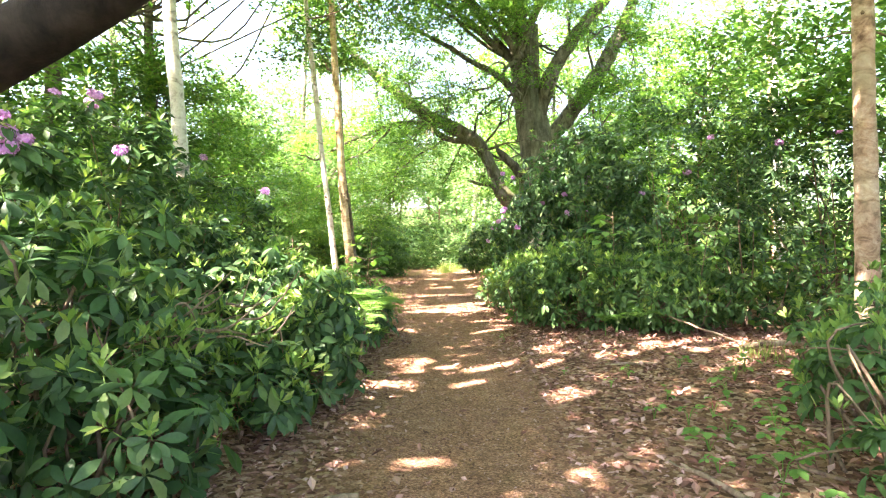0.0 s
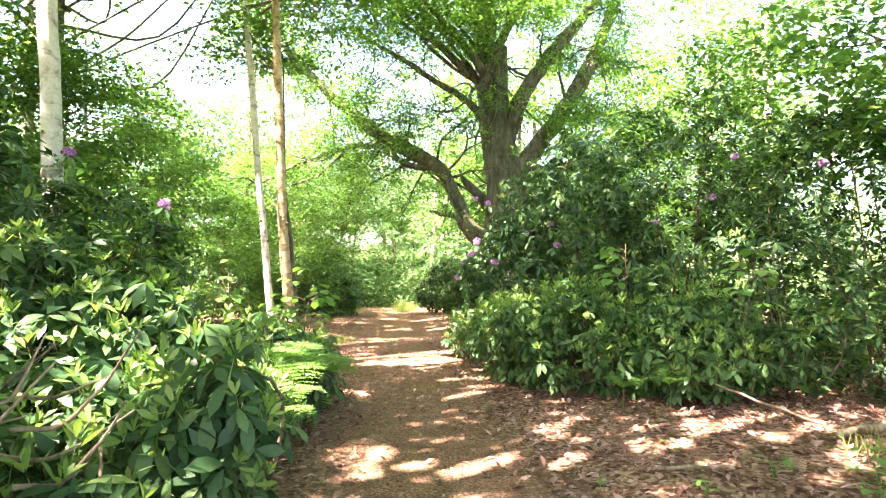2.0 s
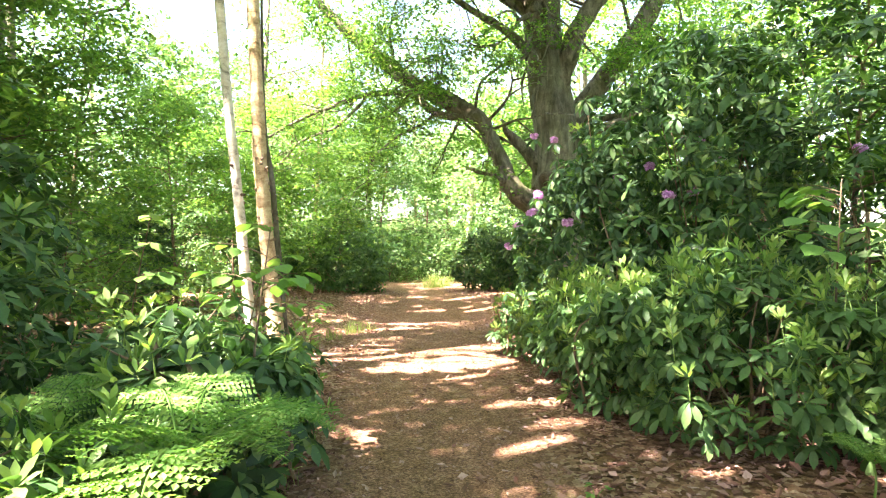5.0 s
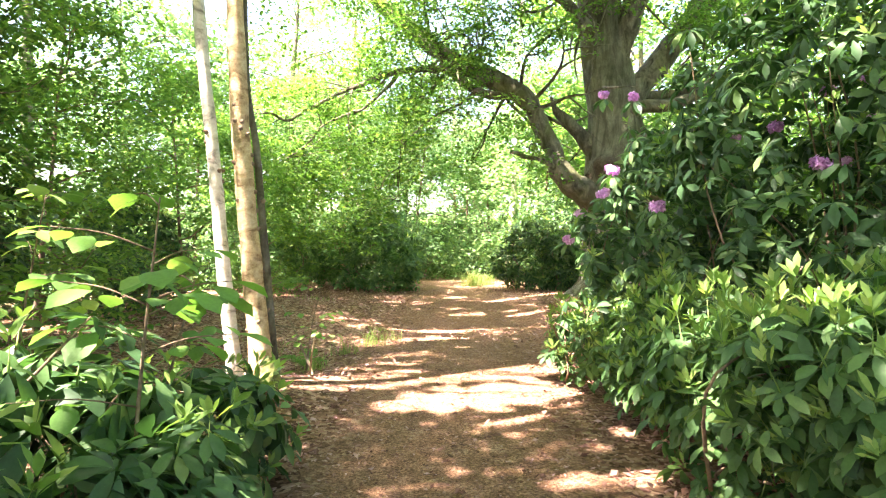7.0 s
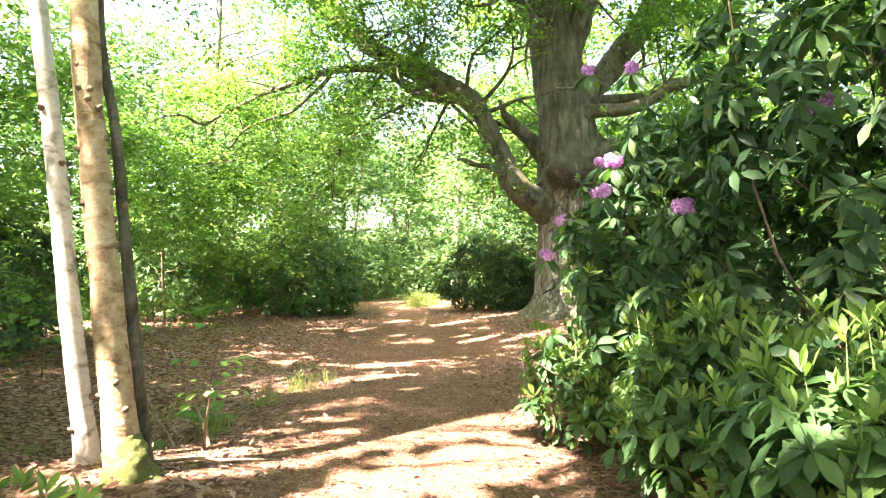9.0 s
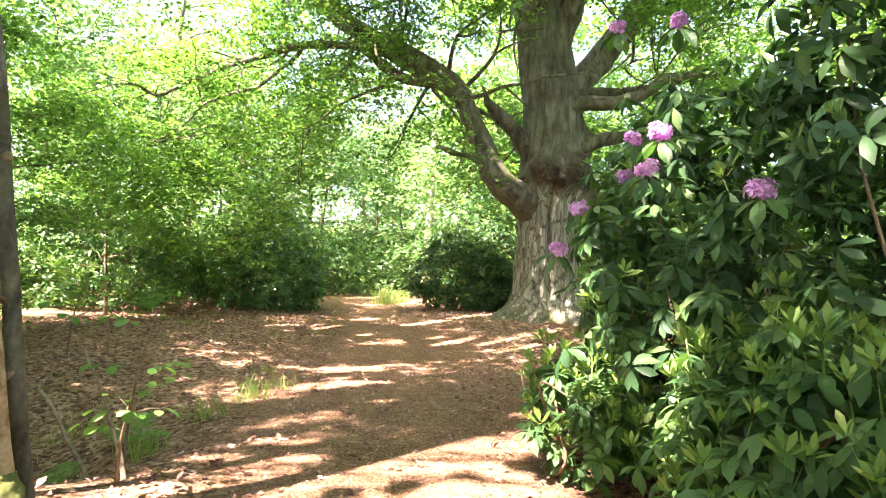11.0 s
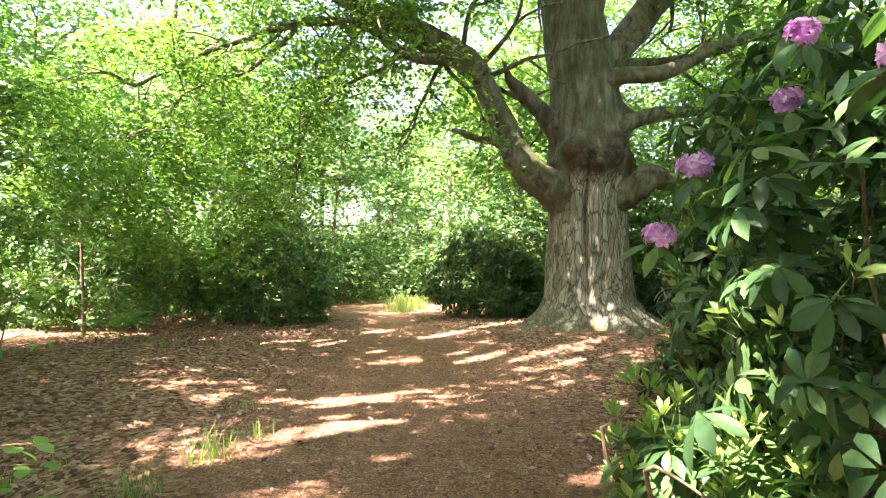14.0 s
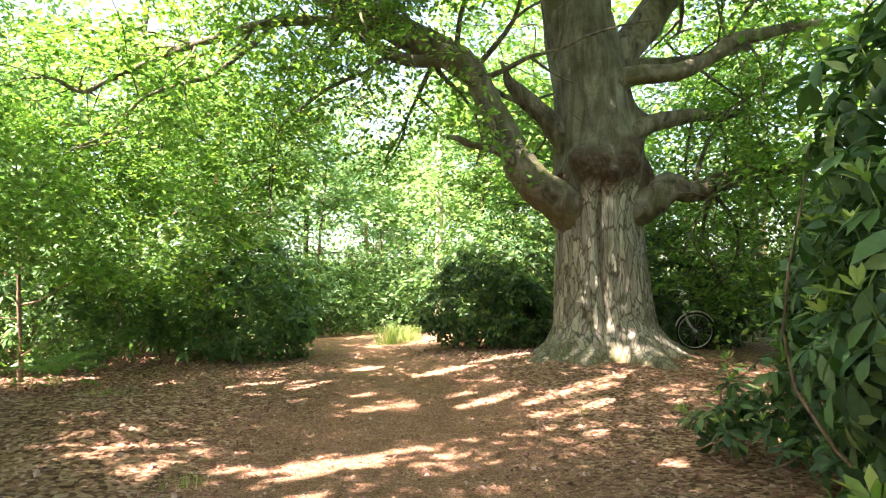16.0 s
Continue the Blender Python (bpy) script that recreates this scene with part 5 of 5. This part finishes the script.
def sapling(x, y, height, count, seed, size=1.0, lean=(0, 0), light=False, low=0.3, spread=0.35, label="young broadleaved sapling with large thin leaves"):
    r = np.random.default_rng(seed)
    z = ground_z(x, y)
    ob = thing("sapling", x, y, z, label, "sapling", "saplings by the path")
    top = (lean[0], lean[1], height)
    v, t = tube([(0, 0, -0.05, 0.011), (lean[0] * 0.3, lean[1] * 0.3, height * 0.5, 0.008), (*top, 0.003)], 6, 4)
    child("stem", mesh_of("stem", v, t, [TWIG], smooth=True), ob)
    i = 0
    while i < count:
        f = r.uniform(low, 1)
        p = np.array((lean[0] * f * f, lean[1] * f * f, height * f))
        a = r.uniform(0, 6.283)
        ln = spread * r.uniform(0.5, 1) * (1.3 - 0.7 * f)
        e = p + np.array((math.cos(a) * ln, math.sin(a) * ln, ln * 0.25))
        v, t = tube([(*p, 0.004), (*(p * 0.5 + e * 0.5 + np.array((0, 0, 0.02))), 0.003), (*e, 0.0015)], 4, 3)
        child("twig", mesh_of("twig", v, t, [TWIG], smooth=True), ob)
        for g in range(4):
            q = p + (e - p) * (0.4 + 0.2 * g)
            lf = child("leaf", (LIGHT_M if light else BROAD_M)[i % 2], ob)
            lf.matrix_basis = Matrix.Translation(q) @ Matrix.Rotation(a - 1.57 + (1.1 if g % 2 else -1.1) * (g < 3), 4, "Z") @ Matrix.Rotation(r.uniform(-0.35, 0.1), 4, "X") @ Matrix.Rotation(r.uniform(-0.35, 0.35), 4, "Y") @ Matrix.Scale(size * r.uniform(0.7, 1.1), 4)
            i += 1
    return ob


sapling(-1.2, 9.0, 1.5, 44, 1, 0.8, (0.15, -0.1), light=True, low=0.5, spread=0.45)
sapling(-1.5, 9.7, 1.15, 28, 2, 0.9, (0.15, 0.1), low=0.4)
sapling(-2.6, 10.2, 1.6, 48, 3, 0.9, (0.2, 0), low=0.3, spread=0.5)
sapling(-1.75, 13.3, 0.95, 24, 4, 0.55, (0.15, 0), light=True)
sapling(-1.55, 12.7, 0.5, 18, 5, 0.45, (0.1, -0.1), light=True, low=0.2)
sapling(-3.7, 16.6, 1.0, 40, 6, 0.75, (0.3, -0.2), light=True, low=0.3, spread=0.5)
sapling(-4.5, 15.8, 1.3, 44, 7, 0.8, (0.3, -0.2), light=True, low=0.3, spread=0.6)
sapling(-3.9, 11.4, 1.7, 44, 8, 0.9, (0.2, -0.1), low=0.3, spread=0.6)
sapling(2.6, 9.0, 1.75, 36, 9, 0.9, (-0.1, -0.2), light=True, low=0.55, spread=0.5)
sapling(3.5, 8.2, 1.6, 36, 10, 0.9, (0.1, -0.2), light=True, low=0.5, spread=0.5)


def seedling(x, y, size, count, seed):
    r = np.random.default_rng(seed)
    ob = thing("seedling", x, y, ground_z(x, y), "small green seedling growing through dead leaves", "seedling", "seedlings in the litter")
    for i in range(count):
        a, hh = r.uniform(0, 6.283), size * r.uniform(0.4, 1)
        e = (math.cos(a) * size * 0.5, math.sin(a) * size * 0.5, hh)
        v, t = tube([(0, 0, -0.02, 0.003), (e[0] * 0.3, e[1] * 0.3, hh * 0.7, 0.002), (*e, 0.0012)], 4, 2)
        child("stem", mesh_of("stem", v, t, [FERN], smooth=True), ob)
        for g in range(3):
            lf = child("leaf", LIGHT_M[g % 2], ob)
            lf.matrix_basis = Matrix.Translation(e) @ Matrix.Rotation(a - 1.57 + (g - 1) * 1.2, 4, "Z") @ Matrix.Rotation(r.uniform(-0.3, 0.2), 4, "X") @ Matrix.Scale(size * 2.0 * r.uniform(0.7, 1.1), 4)


for i, (x, y, s, n) in enumerate(((1.75, 3.9, 0.2, 7), (1.95, 3.4, 0.22, 8), (1.6, 4.5, 0.13, 5), (2.2, 3.9, 0.24, 8), (2.3, 4.8, 0.2, 7), (1.5, 5.3, 0.1, 4), (2.0, 2.9, 0.2, 7), (1.7, 3.0, 0.15, 5), (1.2, 5.9, 0.08, 3), (2.6, 5.3, 0.22, 7), (1.9, 6.4, 0.1, 4), (-0.75, 8.1, 0.1, 4), (-0.85, 9.4, 0.1, 4), (0.85, 8.3, 0.12, 3), (2.7, 4.5, 0.25, 8), (3.1, 5.2, 0.25, 7), (1.96, 4.08, 0.16, 6), (2.16, 3.6, 0.2, 7), (1.85, 4.9, 0.12, 5), (1.75, 5.6, 0.12, 5), (2.3, 5.8, 0.16, 6), (2.84, 5.6, 0.2, 7), (1.65, 3.55, 0.14, 5), (1.8, 4.35, 0.13, 5), (2.05, 4.5, 0.16, 6), (2.4, 4.3, 0.2, 7))):
    seedling(x, y, s, n, 300 + i)


# ---- dead wood ----
def stick(x, y, points, label, name="fallen_branch", z_up=0.0, crook=0.035):
    z = ground_z(x, y) + z_up
    fine = smooth_path(points, 4)
    for i in range(len(fine)):
        q = Vector(fine[i][:3]) * 6 + Vector((x * 5, y * 5, 0))
        fine[i][:3] += np.array((noise.noise(q), noise.noise(q + Vector((7, 0, 0))), 0.6 * noise.noise(q + Vector((0, 7, 0))))) * crook
    v, t = tube([tuple(q) for q in fine], 8, 2, 0.22, 9.0, x * 3 + y)
    ob = new(name, mesh_of(name, v, t, [DEADWOOD], smooth=True))
    ob.matrix_basis = pose(x, y, z)
    return tagged(ob, label, "branch", "fallen branches")


DW = "dry grey-brown fallen branch"
stick(3.6, 6.6, [(-0.3, -0.1, 0.04, 0.03), (0, 0, 0.07, 0.035), (0.4, 0.05, 0.06, 0.03), (0.9, 0.1, 0.1, 0.02)], "broken log lying on leaf litter")
stick(3.2, 7.2, [(-0.35, 0.3, 0.28, 0.008), (0, 0, 0.14, 0.012), (0.35, -0.2, 0.03, 0.014)], DW)
stick(-0.62, 3.1, [(-0.16, -0.06, 0.02, 0.02), (0, 0, 0.03, 0.025), (0.16, 0.08, 0.02, 0.018)], "short mossy stick on the path edge")
stick(-0.25, 2.75, [(-0.02, -0.08, 0.012, 0.005), (0, 0, 0.014, 0.006), (0.03, 0.1, 0.012, 0.004)], "thin green twig on the soil")
stick(1.55, 3.4, [(0.12, -0.45, 0.01, 0.018), (0.0, 0, 0.02, 0.018), (-0.12, 0.35, 0.0, 0.012)], "exposed root beside the path")
stick(1.9, 6.0, [(-0.25, 0.05, 0.02, 0.01), (0, 0, 0.03, 0.014), (0.25, 0.02, 0.04, 0.012), (0.3, 0.1, 0.05, 0.007)], DW)
for k in range(22):
    a = rng.uniform(-1.3, 1.6)
    ln = rng.uniform(0.18, 0.4)
    stick(-1.55 + rng.uniform(-0.4, 0.35), 4.15 + rng.uniform(-0.35, 0.45), [(-ln * math.cos(a), -ln * math.sin(a) * 0.5, rng.uniform(-0.1, 0.12), 0.010), (0, 0, 0.06, 0.008), (ln * math.cos(a), ln * 0.3 * math.sin(a), rng.uniform(-0.1, 0.4), 0.003)], "bare dead twig tangled in the shrubs", "dead_twig", rng.uniform(0.5, 0.9), 0.012)
stick(-1.75, 13.1, [(0.25, -0.35, 0.02, 0.014), (0, 0, 0.3, 0.013), (-0.3, 0.3, 0.7, 0.008)], "bare fallen branch leaning beside the trunk")
stick(-2.05, 13.55, [(0.12, -0.2, 0.0, 0.016), (-0.1, 0.0, 0.2, 0.015), (-0.5, 0.35, 0.5, 0.012), (-0.85, 0.65, 0.62, 0.010), (-0.75, 1.2, 0.95, 0.006), (-0.6, 1.7, 1.05, 0.003)], "pale bare branch arching out of the hollow")
stick(-1.4, 12.2, [(-0.5, 0.0, 0.05, 0.012), (0, 0, 0.06, 0.011), (0.5, 0.05, 0.03, 0.006)], DW)
stick(-2.9, 16.2, [(-0.6, -0.3, 0.25, 0.012), (0, 0, 0.06, 0.013), (0.5, 0.2, 0.02, 0.006)], DW)


# ---- bicycle behind the old tree ----
def ring(radius, thick, sides=40, tube_sides=8):
    v, t = [], []
    for i in range(sides):
        a = 2 * math.pi * i / sides
        for k in range(tube_sides):
            b = 2 * math.pi * k / tube_sides
            q = radius + thick * math.cos(b)
            v.append((q * math.cos(a), thick * math.sin(b), q * math.sin(a)))
    for i in range(sides):
        for k in range(tube_sides):
            a, b = i * tube_sides + k, i * tube_sides + (k + 1) % tube_sides
            c, d = ((i + 1) % sides) * tube_sides + k, ((i + 1) % sides) * tube_sides + (k + 1) % tube_sides
            t += [(a, c, d), (a, d, b)]
    return np.array(v), np.array(t)


def bicycle(x, y, turn, lean):
    rubber = plain_material("black_rubber", (0.02, 0.02, 0.02), 0.8)
    steel = plain_material("bright_steel", (0.8, 0.8, 0.78), 0.35, 0.35)
    paint = plain_material("black_enamel", (0.02, 0.022, 0.025), 0.3)
    ob = thing("bicycle", x, y, ground_z(x, y), "black bicycle with chrome parts leaning behind the old tree", "bicycle")
    ob.matrix_basis = pose(x, y, ground_z(x, y) - 0.01, lean, 0, turn)

    def bar(name, pts, mat, parent=ob, sides=8):
        v, t = tube(pts, sides, 4)
        return child(name, mesh_of(name, v, t, [mat], smooth=True), parent)

    R = 0.34
    tyre = mesh_of("tyre", *ring(R - 0.02, 0.02), [rubber], smooth=True)
    rim = mesh_of("rim", *ring(R - 0.045, 0.007), [steel], smooth=True)
    for nm, cx in (("rear_wheel", 0.0), ("front_wheel", 1.06)):
        hub = bar(nm, [(0, -0.05, 0, 0.02), (0, 0, 0, 0.028), (0, 0.05, 0, 0.02)], steel)
        hub.matrix_basis = pose(cx, 0, R)
        child("tyre", tyre, hub)
        child("rim", rim, hub)
        for k in range(20):
            a = 2 * math.pi * k / 20
            bar("spoke", [(0, 0.03 * (-1) ** k, 0, 0.0015), ((R - 0.05) * math.cos(a) * 0.5, 0.015 * (-1) ** k, (R - 0.05) * math.sin(a) * 0.5, 0.0015), ((R - 0.05) * math.cos(a), 0, (R - 0.05) * math.sin(a), 0.0015)], steel, hub, 4)
        arc = [(cx + (R + 0.02) * math.cos(q), 0, R + (R + 0.02) * math.sin(q), 0.013) for q in np.linspace(0.5, 2.9, 7)]
        bar("mudguard", arc, steel if cx else paint)
    bar("down_tube", [(0.82, 0, 0.78, 0.016), (0.62, 0, 0.53, 0.016), (0.43, 0, 0.29, 0.016)], paint)
    bar("top_tube", [(0.81, 0, 0.86, 0.014), (0.55, 0, 0.85, 0.014), (0.30, 0, 0.80, 0.014)], paint)
    bar("seat_tube", [(0.43, 0, 0.29, 0.015), (0.34, 0, 0.62, 0.015), (0.27, 0, 0.93, 0.013)], paint)
    bar("head_tube", [(0.84, 0, 0.74, 0.018), (0.81, 0, 0.84, 0.018), (0.78, 0, 0.94, 0.016)], paint)
    for sy in (-0.05, 0.05):
        bar("fork_blade", [(0.85, sy * 0.8, 0.70, 0.011), (0.95, sy, 0.48, 0.010), (1.06, sy, R, 0.008)], steel)
        bar("chain_stay", [(0.43, sy * 0.7, 0.29, 0.009), (0.2, sy, 0.31, 0.009), (0, sy, R, 0.008)], paint)
        bar("seat_stay", [(0.31, sy * 0.5, 0.78, 0.008), (0.15, sy, 0.55, 0.008), (0, sy, R, 0.007)], paint)
    bar("stem", [(0.79, 0, 0.92, 0.013), (0.78, 0, 1.0, 0.013), (0.84, 0, 1.05, 0.013)], steel)
    bar("handlebar", [(0.66, -0.29, 1.03, 0.011), (0.80, -0.24, 1.06, 0.011), (0.86, 0, 1.05, 0.011), (0.80, 0.24, 1.06, 0.011), (0.66, 0.29, 1.03, 0.011)], steel)
    for sy in (-1, 1):
        bar("grip", [(0.58, sy * 0.30, 1.02, 0.016), (0.63, sy * 0.30, 1.03, 0.017), (0.68, sy * 0.285, 1.035, 0.015)], rubber)
    bar("saddle", [(0.12, 0, 0.97, 0.075), (0.2, 0, 0.98, 0.07), (0.30, 0, 0.97, 0.03), (0.40, 0, 0.965, 0.018)], rubber).scale = (1, 1, 1)
    bar("headlamp", [(0.86, 0, 0.87, 0.02), (0.90, 0, 0.87, 0.035), (0.93, 0, 0.87, 0.03)], steel)
    bar("chainring", [(0.43, 0.05, 0.29, 0.09), (0.43, 0.055, 0.29, 0.09)], steel, ob, 20)
    bar("crank", [(0.43, 0.06, 0.29, 0.009), (0.5, 0.065, 0.22, 0.009), (0.55, 0.065, 0.16, 0.008)], steel)
    return ob


bicycle(4.4, 22.55, -8.0, 8.0)


# ---- litter, twigs ----
def litter(name, label, count, x0, x1, y0, y1, size, seed, near_path=0.25):
    r = np.random.default_rng(seed)
    P = np.stack([r.uniform(x0, x1, count), r.uniform(y0, y1, count)], 1)
    off = np.abs(P[:, 0] - np.array([path_x(y) for y in P[:, 1]]))
    half = np.interp(P[:, 1], [0, 6, 11, 14, 18, 24], [0.75, 0.6, 0.65, 0.9, 1.1, 0.8])
    keep = r.uniform(size=count) < np.clip(near_path + (off / half - 0.55) * 0.9, near_path, 1)
    P = P[keep]
    z = np.array([ground_z(a, b) for a, b in P]) + 0.008
    h = Heap()
    F = frames_about(unit(r.normal(size=(len(P), 3)) * 0.28 + np.array((0, 0, 1))), size * r.uniform(0.45, 1.25, len(P)), r)
    kinds = [leaf(1.0, 0.55, 0.55, -0.25, 1), leaf(1.0, 0.48, -0.4, 0.3, 2), leaf(0.8, 0.6, 0.3, 0.1, 1)]
    which = r.integers(0, 3, len(P))
    for j, k in enumerate(kinds):
        h.scatter(k, F[which == j], np.column_stack([P, z])[which == j])
    return tagged(new(name, h.mesh(name, [LITTER])), label, "leaf litter", kind="stuff")


litter("leaf_litter", "curled brown dead leaves strewn on the ground", 22000, -3.5, 5.0, 1.2, 9.0, 0.078, 401, 0.07)
litter("leaf_litter", "brown dead leaves and husks on the clearing floor", 30000, -6.0, 5.0, 9.0, 24.5, 0.066, 402, 0.22)
litter("leaf_crumbs", "small broken leaf crumbs and husks on the path", 32000, -1.6, 1.9, 1.2, 21.0, 0.03, 403, 0.75)
